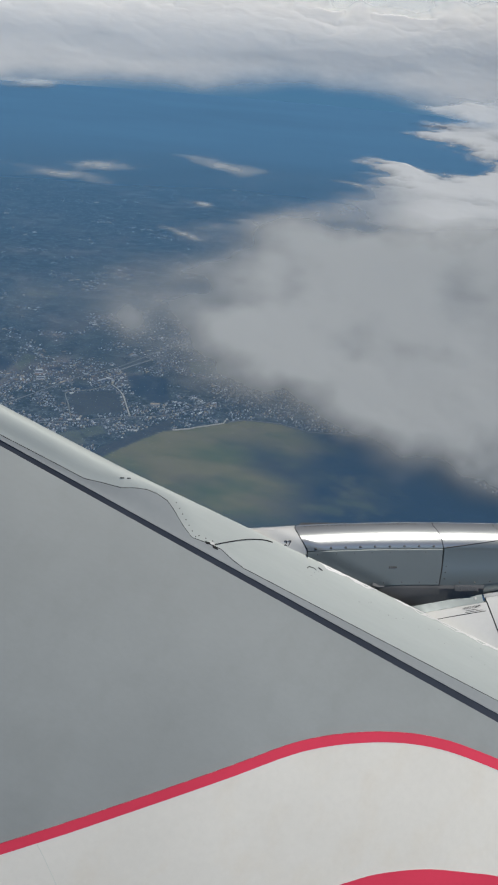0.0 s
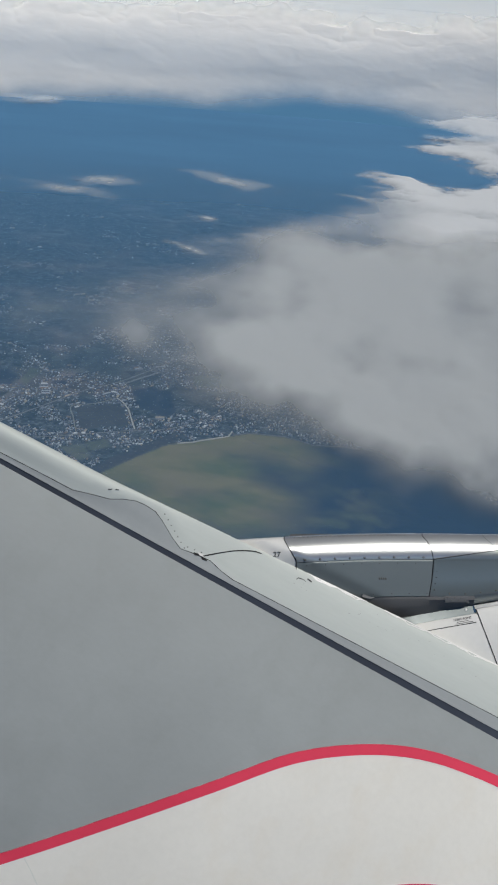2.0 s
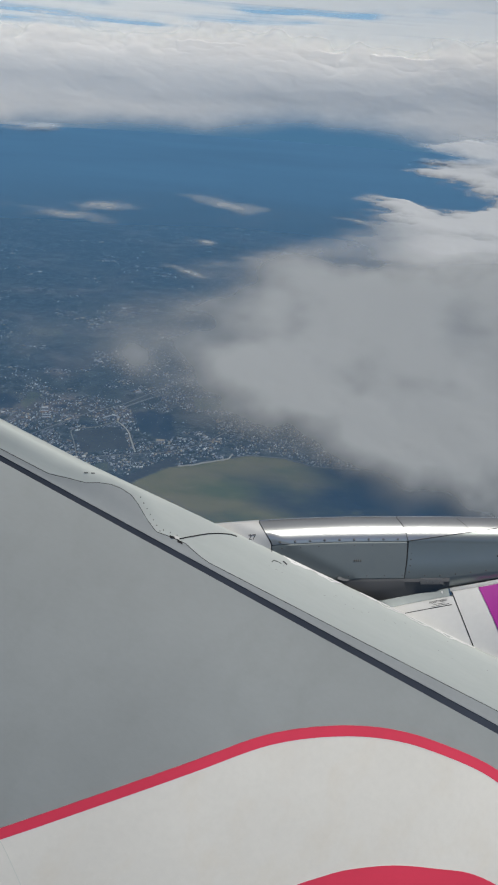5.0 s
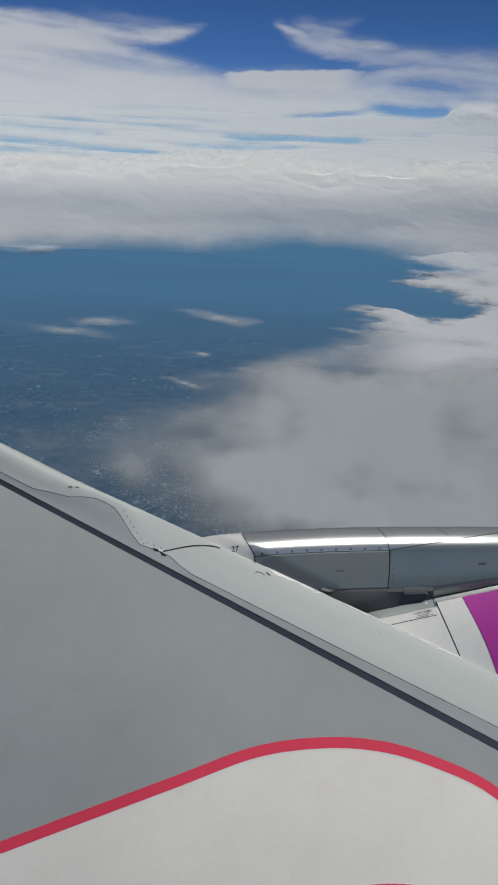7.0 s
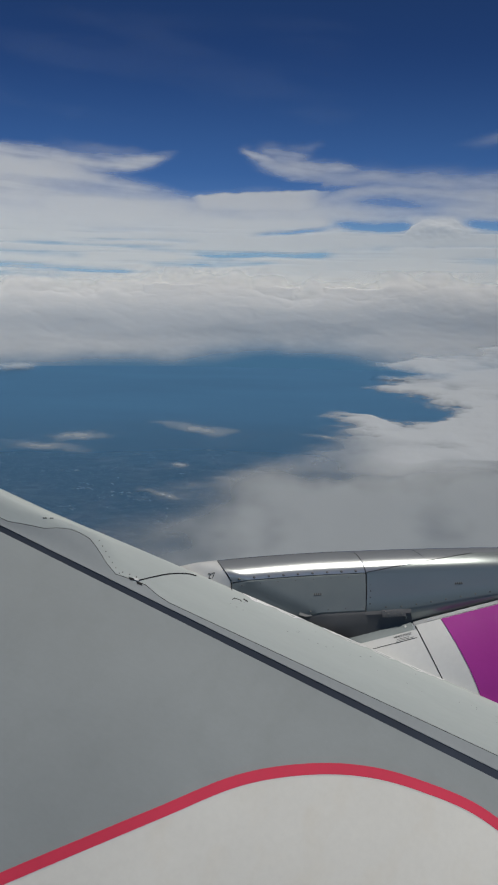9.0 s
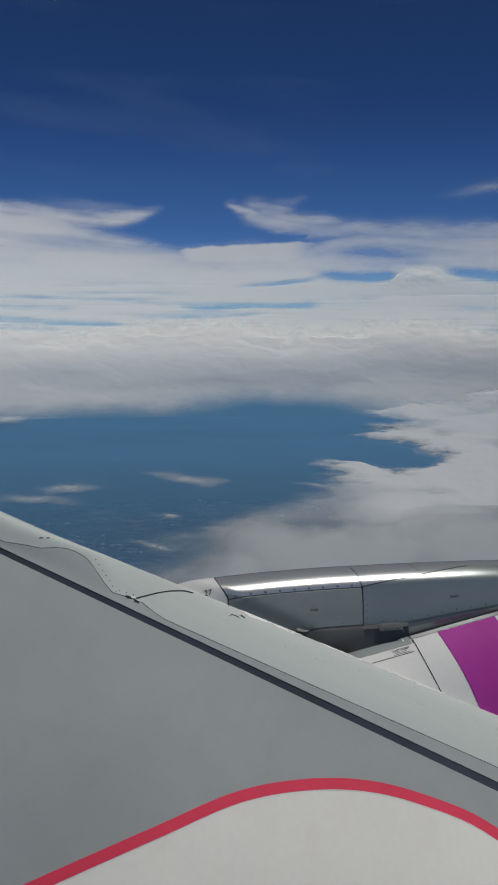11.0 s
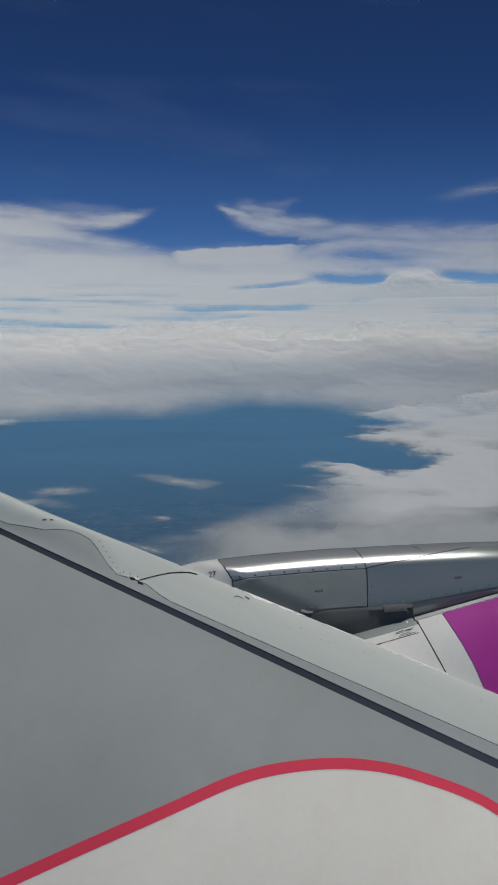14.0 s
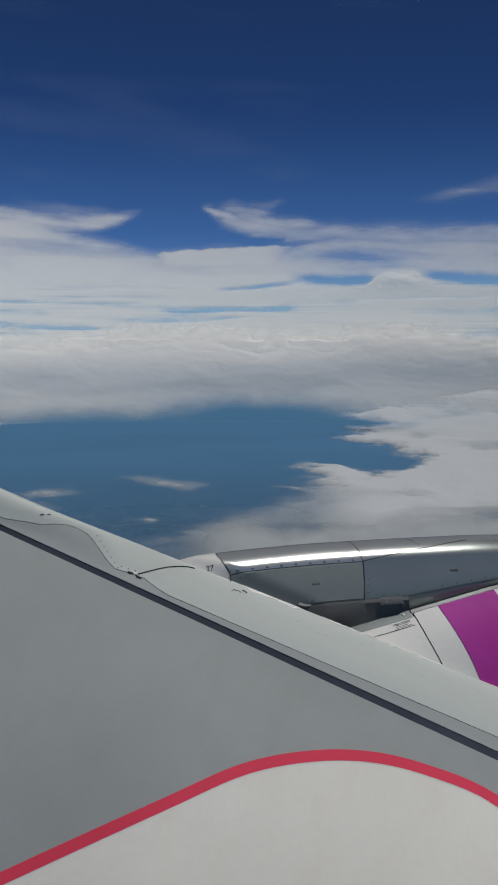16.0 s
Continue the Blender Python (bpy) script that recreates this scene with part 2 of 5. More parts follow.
def land_field():
    m, t, b = nodes_of("land and sea")
    water = t.nodes.new("ShaderNodeAttribute"); water.attribute_name = "water"
    plume = t.nodes.new("ShaderNodeAttribute"); plume.attribute_name = "plume"
    built = t.nodes.new("ShaderNodeAttribute"); built.attribute_name = "built"
    wood = noise_at(t, 0.012, (1, 1, 1), 8, 0.6)
    plots = t.nodes.new("ShaderNodeTexVoronoi")
    plots.inputs["Scale"].default_value = 0.05
    co = t.nodes.new("ShaderNodeTexCoord")
    t.links.new(co.outputs["Object"], plots.inputs["Vector"])
    green = ramp(t, wood.outputs[0], [(0.25, (0.034, 0.050, 0.054)), (0.45, (0.072, 0.083, 0.082)), (0.6, (0.122, 0.112, 0.108)), (0.75, (0.170, 0.145, 0.130))])
    sep = t.nodes.new("ShaderNodeSeparateColor")
    t.links.new(plots.outputs["Color"], sep.inputs[0])
    plot_tone = ramp(t, sep.outputs[0], [(0.0, (0.55, 0.60, 0.60)), (0.6, (1.0, 1.0, 1.0)), (1.0, (1.5, 1.42, 1.38))])
    fields = mixed(t, 1.0, green.outputs[0], plot_tone.outputs[0], "MULTIPLY")
    blocks = noise_at(t, 0.22, (1, 1, 1), 4, 0.7)
    street = ramp(t, blocks.outputs[0], [(0.38, (0.028, 0.040, 0.048)), (0.55, (0.066, 0.076, 0.084)), (0.72, (0.16, 0.16, 0.155))])
    yards = t.nodes.new("ShaderNodeTexVoronoi")
    yards.inputs["Scale"].default_value = 0.14
    t.links.new(co.outputs["Object"], yards.inputs["Vector"])
    yard_sep = t.nodes.new("ShaderNodeSeparateColor")
    t.links.new(yards.outputs["Color"], yard_sep.inputs[0])
    yard_tone = ramp(t, yard_sep.outputs[0], [(0.0, (0.45, 0.52, 0.50)), (0.5, (0.9, 0.92, 0.9)), (1.0, (1.5, 1.45, 1.4))])
    town = mixed(t, 1.0, street.outputs[0], yard_tone.outputs[0], "MULTIPLY")
    land = mixed(t, built.outputs["Fac"], fields, town)
    crop = t.nodes.new("ShaderNodeAttribute"); crop.attribute_name = "crop"
    mud = t.nodes.new("ShaderNodeAttribute"); mud.attribute_name = "mud"
    tilth = ramp(t, plots.outputs["Distance"], [(0.0, (0.150, 0.150, 0.112)), (0.6, (0.105, 0.118, 0.088)), (1.0, (0.070, 0.088, 0.070))])
    silted = ramp(t, blocks.outputs[0], [(0.35, (0.040, 0.043, 0.050)), (0.6, (0.062, 0.060, 0.060)), (0.8, (0.095, 0.086, 0.078))])
    land = mixed(t, crop.outputs["Fac"], land, tilth.outputs[0])
    land = mixed(t, mud.outputs["Fac"], land, silted.outputs[0])
    swirl = noise_at(t, 0.014, (1, 1.8, 1), 6, 0.6)
    silt = ramp(t, swirl.outputs[0], [(0.3, (0.105, 0.130, 0.055)), (0.55, (0.200, 0.180, 0.085)), (0.75, (0.235, 0.200, 0.110))])
    sea = mixed(t, plume.outputs["Fac"], (0.014, 0.028, 0.055), silt.outputs[0])
    col = mixed(t, water.outputs["Fac"], land, sea)
    t.links.new(col, b.inputs["Base Color"])
    b.inputs["Roughness"].default_value = 0.75
    b.inputs["Specular IOR Level"].default_value = 0.2
    return m


def polar(azimuths, radii):
    a, r = np.meshgrid(np.radians(azimuths), radii, indexing="ij")
    return np.sin(a) * r, np.cos(a) * r


def inside(x, y, corners, soft=3.0):
    """1 within a convex field given by its corners, fading over its edge."""
    mx, my = sum(c[0] for c in corners) / len(corners), sum(c[1] for c in corners) / len(corners)
    far = np.full_like(x, -1e9, dtype=float)
    for (x0, y0), (x1, y1) in zip(corners, corners[1:] + corners[:1]):
        nx, ny = y1 - y0, x0 - x1
        n = math.hypot(nx, ny) * (1 if (mx - x0) * nx + (my - y0) * ny < 0 else -1)
        far = np.maximum(far, ((x - x0) * nx + (y - y0) * ny) / n)
    return smooth(soft, -soft, far)


POOLS = ([(-172, 946), (-155, 959), (-128, 953), (-118, 918), (-117, 884), (-141, 884), (-161, 908)], [(-344, 972), (-324, 976), (-309, 954), (-312, 929), (-330, 925)],
         [(-271, 950), (-254, 955), (-250, 945), (-266, 940)], [(-227, 907), (-215, 911), (-205, 899), (-215, 894)], [(10, 1140), (40, 1165), (85, 1150), (60, 1128)])
BARE = ([(-225, 882), (-178, 903), (-158, 850), (-206, 828)],)
CROPS = ([(-217, 781), (-196, 795), (-184, 778), (-203, 768)], [(-194, 797), (-174, 811), (-168, 794), (-183, 779)], [(-202, 767), (-185, 777), (-181, 765), (-192, 757)],
         [(-306, 985), (-290, 982), (-296, 930), (-306, 945)], [(-372, 1215), (-332, 1235), (-326, 1222), (-362, 1205)], [(-110, 1010), (-60, 1020), (-50, 985), (-100, 975)])


def build_ground():
    azs = np.concatenate([np.linspace(-180, -32, 40)[:-1], np.linspace(-32, 32, 330), np.linspace(32, 180, 40)[1:]])
    rs = np.concatenate([np.linspace(0.01, 560, 24)[:-1], np.linspace(560, 1150, 170)[:-1], np.geomspace(1150, 4450, 70)])
    x, y = polar(azs, rs)
    d = shore(x) - y
    water = smooth(-1.5, 1.5, d)
    # ponds and dark fish pools inland
    ragged = 9 * (fbm(x / 14, y / 14, 9, 4) - 0.5)
    for corners in POOLS:
        water = np.maximum(water, 0.72 * inside(x + ragged, y + ragged, corners, 2.5))
    water = np.where(np.hypot(x, y) > 2600, np.maximum(water, smooth(2400, 3200, y + 900 * (fbm(x / 900, y / 900, 21) - 0.5))), water)
    swirl = fbm(x / 70 + 2, y / 45, 31, 5) - 0.5
    drift = fbm(x / 38 + 1.4 * fbm(x / 50, y / 50, 33), y / 26 + 1.2 * fbm(x / 45, y / 60, 34), 35, 5)
    near_shore = smooth(130, 20, d + 60 * swirl) * smooth(75, 10, x + 30 * swirl)
    main = smooth(1.45, 0.25, np.hypot((x + 100) / 135, (y - 745) / 120) + 0.9 * swirl)
    tongue = smooth(1.2, 0.4, np.hypot((x - 62) / 85, (y - 715) / 62) + 0.9 * swirl) * smooth(0.34, 0.74, drift)
    plume = np.clip(np.maximum(main * (0.72 + 0.5 * drift), np.maximum(0.85 * near_shore, 0.42 * tongue)), 0, 0.92) * smooth(-6, 2, d)
    built = smooth(0.36, 0.60, fbm(x / 120, y / 120, 41, 5) + 0.24 * np.exp(-np.abs(y - shore(x) - 70) / 130) - 0.06 * smooth(1200, 2600, y)) * (1 - water)
    mud = 0.9 * smooth(30, 22, y - shore(x) + ragged) * smooth(-96, -112, x) * smooth(-240, -200, x) * (1 - water)
    for corners in BARE:
        field = inside(x + 0.3 * ragged, y, corners, 2.5)
        built, mud = built * (1 - field), np.maximum(mud, 0.75 * field)
    crop = np.zeros_like(x)
    for corners in CROPS:
        crop = np.maximum(crop, 0.8 * inside(x + 0.4 * ragged, y, corners, 1.6))
    mud = mud * (1 - crop)
    z = np.where(water > 0.5, -0.4, 0.0)
    ob = sheet("ground", np.stack([x, y, z], -1), land_field(), (("water", water), ("plume", plume), ("built", built), ("mud", mud), ("crop", crop)), flip=True)
    return tagged(ob, "hazy green coastal land with a silty brown bay", "ground", kind="structure")


build_ground()


def boxes(name, places, material, label):
    """Many small roofed blocks in one mesh."""
    v, f = [], []
    for x, y, w, d, h, turn in places:
        c, s = math.cos(turn), math.sin(turn)
        k = len(v)
        for z, g in ((-0.3, 1.0), (h, 1.0)):
            for sx, sy in ((-1, -1), (1, -1), (1, 1), (-1, 1)):
                px, py = sx * w / 2 * g, sy * d / 2 * g
                v.append((x + px * c - py * s, y + px * s + py * c, z))
        ridge = h + min(w, d) * 0.22
        for sx in (-1, 1):
            px = sx * w / 2 * 0.98
            v.append((x + px * c, y + px * s, ridge))
        f += [(k, k + 1, k + 5, k + 4), (k + 1, k + 2, k + 6, k + 5), (k + 2, k + 3, k + 7, k + 6), (k + 3, k, k + 4, k + 7),
              (k + 4, k + 5, k + 9, k + 8), (k + 6, k + 7, k + 8, k + 9), (k + 5, k + 6, k + 9), (k + 7, k + 4, k + 8)]
    me = bpy.data.meshes.new(name)
    me.from_pydata(v, [], f)
    me.materials.append(material)
    return tagged(new(name, me), label, "buildings", kind="stuff")


def roof_material():
    m, t, b = nodes_of("mixed roofs")
    g = t.nodes.new("ShaderNodeNewGeometry")
    r = ramp(t, g.outputs["Random Per Island"], [(0.0, (0.38, 0.39, 0.40)), (0.20, (0.22, 0.23, 0.25)), (0.42, (0.09, 0.11, 0.14)), (0.72, (0.24, 0.18, 0.14)),
                                                 (0.82, (0.66, 0.65, 0.62)), (0.89, (0.42, 0.34, 0.24)), (0.95, (0.10, 0.12, 0.13))])
    r.color_ramp.interpolation = "CONSTANT"
    grain = noise_at(t, 1.5, (1, 1, 1), 3)
    worn = ramp(t, grain.outputs[0], [(0.3, (0.7, 0.7, 0.7)), (0.7, (1.05, 1.05, 1.05))])
    t.links.new(mixed(t, 1.0, r.outputs[0], worn.outputs[0], "MULTIPLY"), b.inputs["Base Color"])
    b.inputs["Roughness"].default_value = 0.7
    return m


HIGHWAY = [(-330, 770), (-274, 856), (-253, 889), (-226, 931), (-192, 967), (-164, 1012), (-140, 1050), (-90, 1110)]
MAIN_ROAD = [(-300, 782), (-248, 798), (-204, 815), (-151, 837), (-123, 845), (-96, 864), (-78, 883), (-61, 912)]
LANE = [(-185, 918), (-176, 907), (-167, 891), (-160, 870), (-150, 840)]
BLOCK = [(-208, 819), (-220, 855), (-229, 885), (-206, 897), (-185, 918)]


def rounded(path, steps=6):
    return [(p.x, p.y) for p in spline([(x, y, 0) for x, y in path], steps)]


def beside(x, y, path):
    """Distance from each place to a road."""
    best = np.full_like(x, 1e9, dtype=float)
    for (x0, y0), (x1, y1) in zip(path, path[1:]):
        u = np.clip(((x - x0) * (x1 - x0) + (y - y0) * (y1 - y0)) / ((x1 - x0) ** 2 + (y1 - y0) ** 2), 0, 1)
        best = np.minimum(best, np.hypot(x - x0 - u * (x1 - x0), y - y0 - u * (y1 - y0)))
    return best


def build_town():
    """Houses in rows along the lanes of each quarter, thick along the roads, with sheds between."""
    rng = np.random.default_rng(7)
    count = 190000
    ys = 640 + 2500 * rng.random(count) ** 1.7
    xs = rng.uniform(-0.52, 0.46, count) * ys
    quarter = np.floor(xs / 46 + 0.8 * fbm(ys / 60, xs / 60, 47, 3)) * 7.3 + np.floor(ys / 38 + 0.8 * fbm(xs / 60, ys / 60, 48, 3)) * 3.1
    turns = 0.95 + 0.55 * np.sin(quarter)
    c, s = np.cos(turns), np.sin(turns)
    u, v = xs * c + ys * s, ys * c - xs * s
    v = (np.round(v / 4.4) + 0.16 * rng.normal(size=count)) * 4.4 + np.where(rng.random(count) < 0.5, 0.75, -0.75)
    xs, ys = u * c - v * s, u * s + v * c
    roads = np.minimum(np.minimum(beside(xs, ys, HIGHWAY), beside(xs, ys, MAIN_ROAD)), np.minimum(beside(xs, ys, LANE), beside(xs, ys, BLOCK)))
    dens = fbm(xs / 60, ys / 60, 41, 5) + 0.20 * np.exp(-np.abs(ys - shore(xs) - 60) / 140) + 0.08 * smooth(60, -120, xs) * smooth(1500, 1000, ys)
    dens += 0.20 * np.exp(-((xs + 20) / 85) ** 4 - ((ys - 900) / 48) ** 4) + 0.22 * np.exp(-roads / 9) + 0.16 * np.exp(-((xs + 262) / 50) ** 2 - ((ys - 905) / 70) ** 2)
    dens -= 0.36 * smooth(950, 1500, ys) + 0.16 * smooth(70, 170, xs) * smooth(1500, 1200, ys)
    dens += 0.24 * np.exp(-((xs + 10) / 110) ** 2 - ((ys - 1980) / 190) ** 2) + 0.22 * np.exp(-((xs + 330) / 60) ** 2 - ((ys - 1290) / 90) ** 2)
    clump = fbm(xs / 24 + ys / 60, ys / 18, 43, 4)
    ok = (ys > shore(xs) + 3) & (dens + 2.0 * (clump - 0.5) > 0.60 + 0.16 * rng.random(count)) & (roads > 2.0)
    ok &= ~((ys < shore(xs) + 26) & (xs < -104))
    for corners in list(POOLS) + list(BARE) + list(CROPS):
        ok &= inside(xs, ys, corners, 1.0) < 0.3
    houses = []
    for x, y, turn, road in list(zip(xs[ok], ys[ok], turns[ok], roads[ok]))[:24000]:
        yard = math.sin(x / 23 + y / 61) * math.sin(y / 31 - x / 77)
        big = rng.random() < 0.02 + (0.16 if yard > 0.5 else 0.0) + (0.10 if road < 9 else 0.0)
        w = rng.uniform(2.6, 5.6) if big else rng.uniform(0.8, 2.1)
        w *= 1.0 + 1.1 * max(y - 1150, 0) / 1000
        houses.append((x, y, w, w * (rng.uniform(0.28, 0.5) if big else rng.uniform(0.5, 0.9)), rng.uniform(0.5, 1.2), turn + (math.pi / 2 if rng.random() < 0.25 else 0) + rng.normal(0, 0.06)))
    for x, y, n, turn in ((-272, 926, 5, 0.25), (-266, 912, 4, 0.25), (-176, 1012, 4, 0.9), (-238, 908, 3, 0.95), (-128, 872, 2, 0.2), (-246, 1108, 5, 0.7), (-197, 925, 2, 0.9)):
        for k in range(n):                              # ranks of long sheds
            houses.append((x - math.sin(turn) * 3.4 * k, y + math.cos(turn) * 3.4 * k, rng.uniform(7, 11), 2.5, 1.1, turn))
    boxes("town_houses", houses, roof_material(), "scattered white and brown roofed houses of a coastal town")


def ribbon(name, path, width, material, label, z=0.25):
    """A road or sea wall laid along a path, with real thickness."""
    bm = bmesh.new()
    rings = []
    n = len(path)
    for k, (x, y) in enumerate(path):
        a, c = path[max(k - 1, 0)], path[min(k + 1, n - 1)]
        d = Vector((c[0] - a[0], c[1] - a[1])).normalized()
        s = Vector((-d.y, d.x)) * width / 2
        rings.append([bm.verts.new((x + s.x * i, y + s.y * i, h)) for i, h in ((1, -0.5), (1, z), (-1, z), (-1, -0.5))])
    for r, q in zip(rings, rings[1:]):
        for k in range(4):
            bm.faces.new((r[k], q[k], q[(k + 1) % 4], r[(k + 1) % 4]))
    me = bpy.data.meshes.new(name)
    bm.to_mesh(me)
    me.materials.append(material)
    return tagged(new(name, me), label, "road", kind="structure")


ASPHALT = paint("pale worn asphalt", (0.20, 0.19, 0.18), 0.8, 0.2, 0.0)
CONCRETE = paint("sunlit concrete", (0.42, 0.39, 0.33), 0.8, 0.2, 0.0)
DUST = paint("dusty road", (0.24, 0.22, 0.18), 0.85, 0.2, 0.0)
coast_x = np.linspace(-101, -50, 26)
ribbon("sea_wall", [(x, y - 0.5) for x, y in zip(coast_x, shore(coast_x))] + [(-47, 857)], 1.6, CONCRETE, "pale concrete sea wall along the bay", 0.5)
coast_x = np.linspace(-45, 90, 40)
ribbon("sea_wall", [(x, y + 0.5) for x, y in zip(coast_x, shore(coast_x))], 0.8, ASPHALT, "low grey bank along the bay", 0.4)
ribbon("road", rounded(HIGHWAY), 1.6, ASPHALT, "straight grey highway across the plain")
ribbon("road", rounded(MAIN_ROAD), 1.3, ASPHALT, "grey main road through the coastal town")
ribbon("road", rounded(LANE), 1.7, CONCRETE, "light winding lane beside a bare field")
ribbon("road", rounded(BLOCK), 1.2, DUST, "dusty road round a bare brown field")
ribbon("road", [(-190, 956), (-172, 982), (-153, 1007)], 3.2, ASPHALT, "wide grey strip beside the highway")
ribbon("road", [(-61, 912), (-40, 935), (-5, 950), (40, 955)], 1.4, ASPHALT, "grey street between town roofs")
ribbon("road", [(160 + 0.8 * (835 - y), y) for y in np.linspace(740, 836, 10)], 1.5, ASPHALT, "grey shore road across the bay")
ribbon("road", [(96 + 0.10 * (y - 850), y) for y in np.linspace(852, 940, 10)], 1.8, ASPHALT, "grey harbour street")
build_town()


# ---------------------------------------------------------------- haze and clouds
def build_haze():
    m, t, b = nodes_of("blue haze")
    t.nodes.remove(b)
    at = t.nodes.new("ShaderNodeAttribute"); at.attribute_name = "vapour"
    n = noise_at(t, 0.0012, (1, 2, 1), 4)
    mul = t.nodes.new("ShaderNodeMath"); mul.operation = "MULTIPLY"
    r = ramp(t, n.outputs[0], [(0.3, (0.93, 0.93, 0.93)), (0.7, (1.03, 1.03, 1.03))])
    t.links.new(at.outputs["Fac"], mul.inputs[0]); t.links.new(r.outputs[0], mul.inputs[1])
    # aerial haze put into a blue sheet that grows denser with distance
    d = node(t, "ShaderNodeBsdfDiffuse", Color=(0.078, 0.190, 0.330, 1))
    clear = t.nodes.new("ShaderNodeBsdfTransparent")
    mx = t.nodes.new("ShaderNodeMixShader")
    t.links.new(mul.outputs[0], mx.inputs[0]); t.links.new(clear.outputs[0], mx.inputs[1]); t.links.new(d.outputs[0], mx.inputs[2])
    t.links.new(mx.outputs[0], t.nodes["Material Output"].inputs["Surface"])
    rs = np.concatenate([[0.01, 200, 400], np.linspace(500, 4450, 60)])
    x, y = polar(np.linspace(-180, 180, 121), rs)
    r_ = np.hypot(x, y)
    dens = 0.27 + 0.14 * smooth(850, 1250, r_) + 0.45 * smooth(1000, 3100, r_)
    ob = sheet("painted_haze_sheet", np.stack([x, y, 14.0 * smooth(4440, 3300, r_) + 0.6], -1), m, (("vapour", dens),), flip=True)
    tagged(ob, "thin blue sheet painted as haze over the land", "haze", kind="structure")


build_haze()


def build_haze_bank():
    """Glowing backdrop painted as the distant air between the cloud layers, behind all else."""
    m, t, b = nodes_of("glowing distant haze")
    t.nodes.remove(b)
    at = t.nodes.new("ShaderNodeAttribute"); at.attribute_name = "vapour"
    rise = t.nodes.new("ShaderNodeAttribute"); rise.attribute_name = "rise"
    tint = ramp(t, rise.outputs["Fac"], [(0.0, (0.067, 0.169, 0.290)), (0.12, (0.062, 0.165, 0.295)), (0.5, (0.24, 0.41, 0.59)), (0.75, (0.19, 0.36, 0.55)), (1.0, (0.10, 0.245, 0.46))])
    d = t.nodes.new("ShaderNodeEmission")                 # emission stands in for the lit air of the horizon sky
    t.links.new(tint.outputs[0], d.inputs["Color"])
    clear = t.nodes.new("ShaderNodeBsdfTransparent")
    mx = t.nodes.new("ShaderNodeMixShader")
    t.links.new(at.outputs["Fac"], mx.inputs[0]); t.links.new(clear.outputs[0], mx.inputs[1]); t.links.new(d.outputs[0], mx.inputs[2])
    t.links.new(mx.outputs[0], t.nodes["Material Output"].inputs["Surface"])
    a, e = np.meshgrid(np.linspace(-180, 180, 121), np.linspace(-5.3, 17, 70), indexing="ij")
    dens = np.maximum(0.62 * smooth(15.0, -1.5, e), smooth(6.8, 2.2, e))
    ob = sheet("glowing_haze_bank", around(a, e, np.full_like(a, 4885.0)), m, (("vapour", dens), ("rise", np.clip((e + 5.3) / 12.3, 0, 1))))
    tagged(ob, "glowing pale blue backdrop painted as haze along the horizon", "haze", kind="structure")


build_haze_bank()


def cloud_sheet(name, azs, els, distance, density, material, label, swell=None, category="cloud", kind="structure", out=(0, 0, 1)):
    a, e = np.meshgrid(azs, els, indexing="ij")
    p = around(a, e, distance(a, e))
    d = density(a, e, p)
    if swell is not None:
        p = p + (swell(a, e, p) * np.clip(d, 0, 1))[..., None] * np.array(out, float)
    ob = sheet(name, p, material, (("vapour", d),), keep=d > 0.002)
    return tagged(ob, label, category, kind=kind)


def bearings(count):
    """Bearings close together ahead, wide apart to the sides."""
    return np.concatenate([np.linspace(-70, -21, 50)[:-1], np.linspace(-21, 25, count), np.linspace(25, 70, 46)[1:]])


def stroke(a, e, path, r0, r1, fade0=0.0, fade1=0.0):
    """Soft band round a bent line, its half width going from r0 to r1; it thins out over these shares of its length."""
    best = np.zeros_like(a)
    n = len(path) - 1
    for k, ((a0, e0), (a1, e1)) in enumerate(zip(path, path[1:])):
        da, de = a1 - a0, e1 - e0
        u = np.clip(((a - a0) * da + (e - e0) * de) / (da * da + de * de), 0, 1)
        t = (k + u) / n
        r = r0 + (r1 - r0) * t
        body = np.exp(-(((a - a0) - u * da) ** 2 + (e - e0 - u * de) ** 2) / r ** 2)
        best = np.maximum(best, body * smooth(-0.02, fade0 + 1e-3, t) * smooth(1.02, 1 - fade1 - 1e-3, t))
    return best


def wall(near, far, e0, e1):
    """Distance of a steep bank that leans away from the eye as it rises."""
    return lambda a, e: near + (far - near) * np.clip((e - e0) / (e1 - e0), 0, 1)


def level(z):
    """Distance at which a flat layer at height z is met under each height angle."""
    return lambda a, e: (400 - z) / np.tan(np.radians(-e))


def oval(a, e, a0, e0, wide, tall, turn=0.0):
    return np.exp(-((a - a0) / wide) ** 2 - ((e - e0 - turn * (a - a0)) / tall) ** 2)


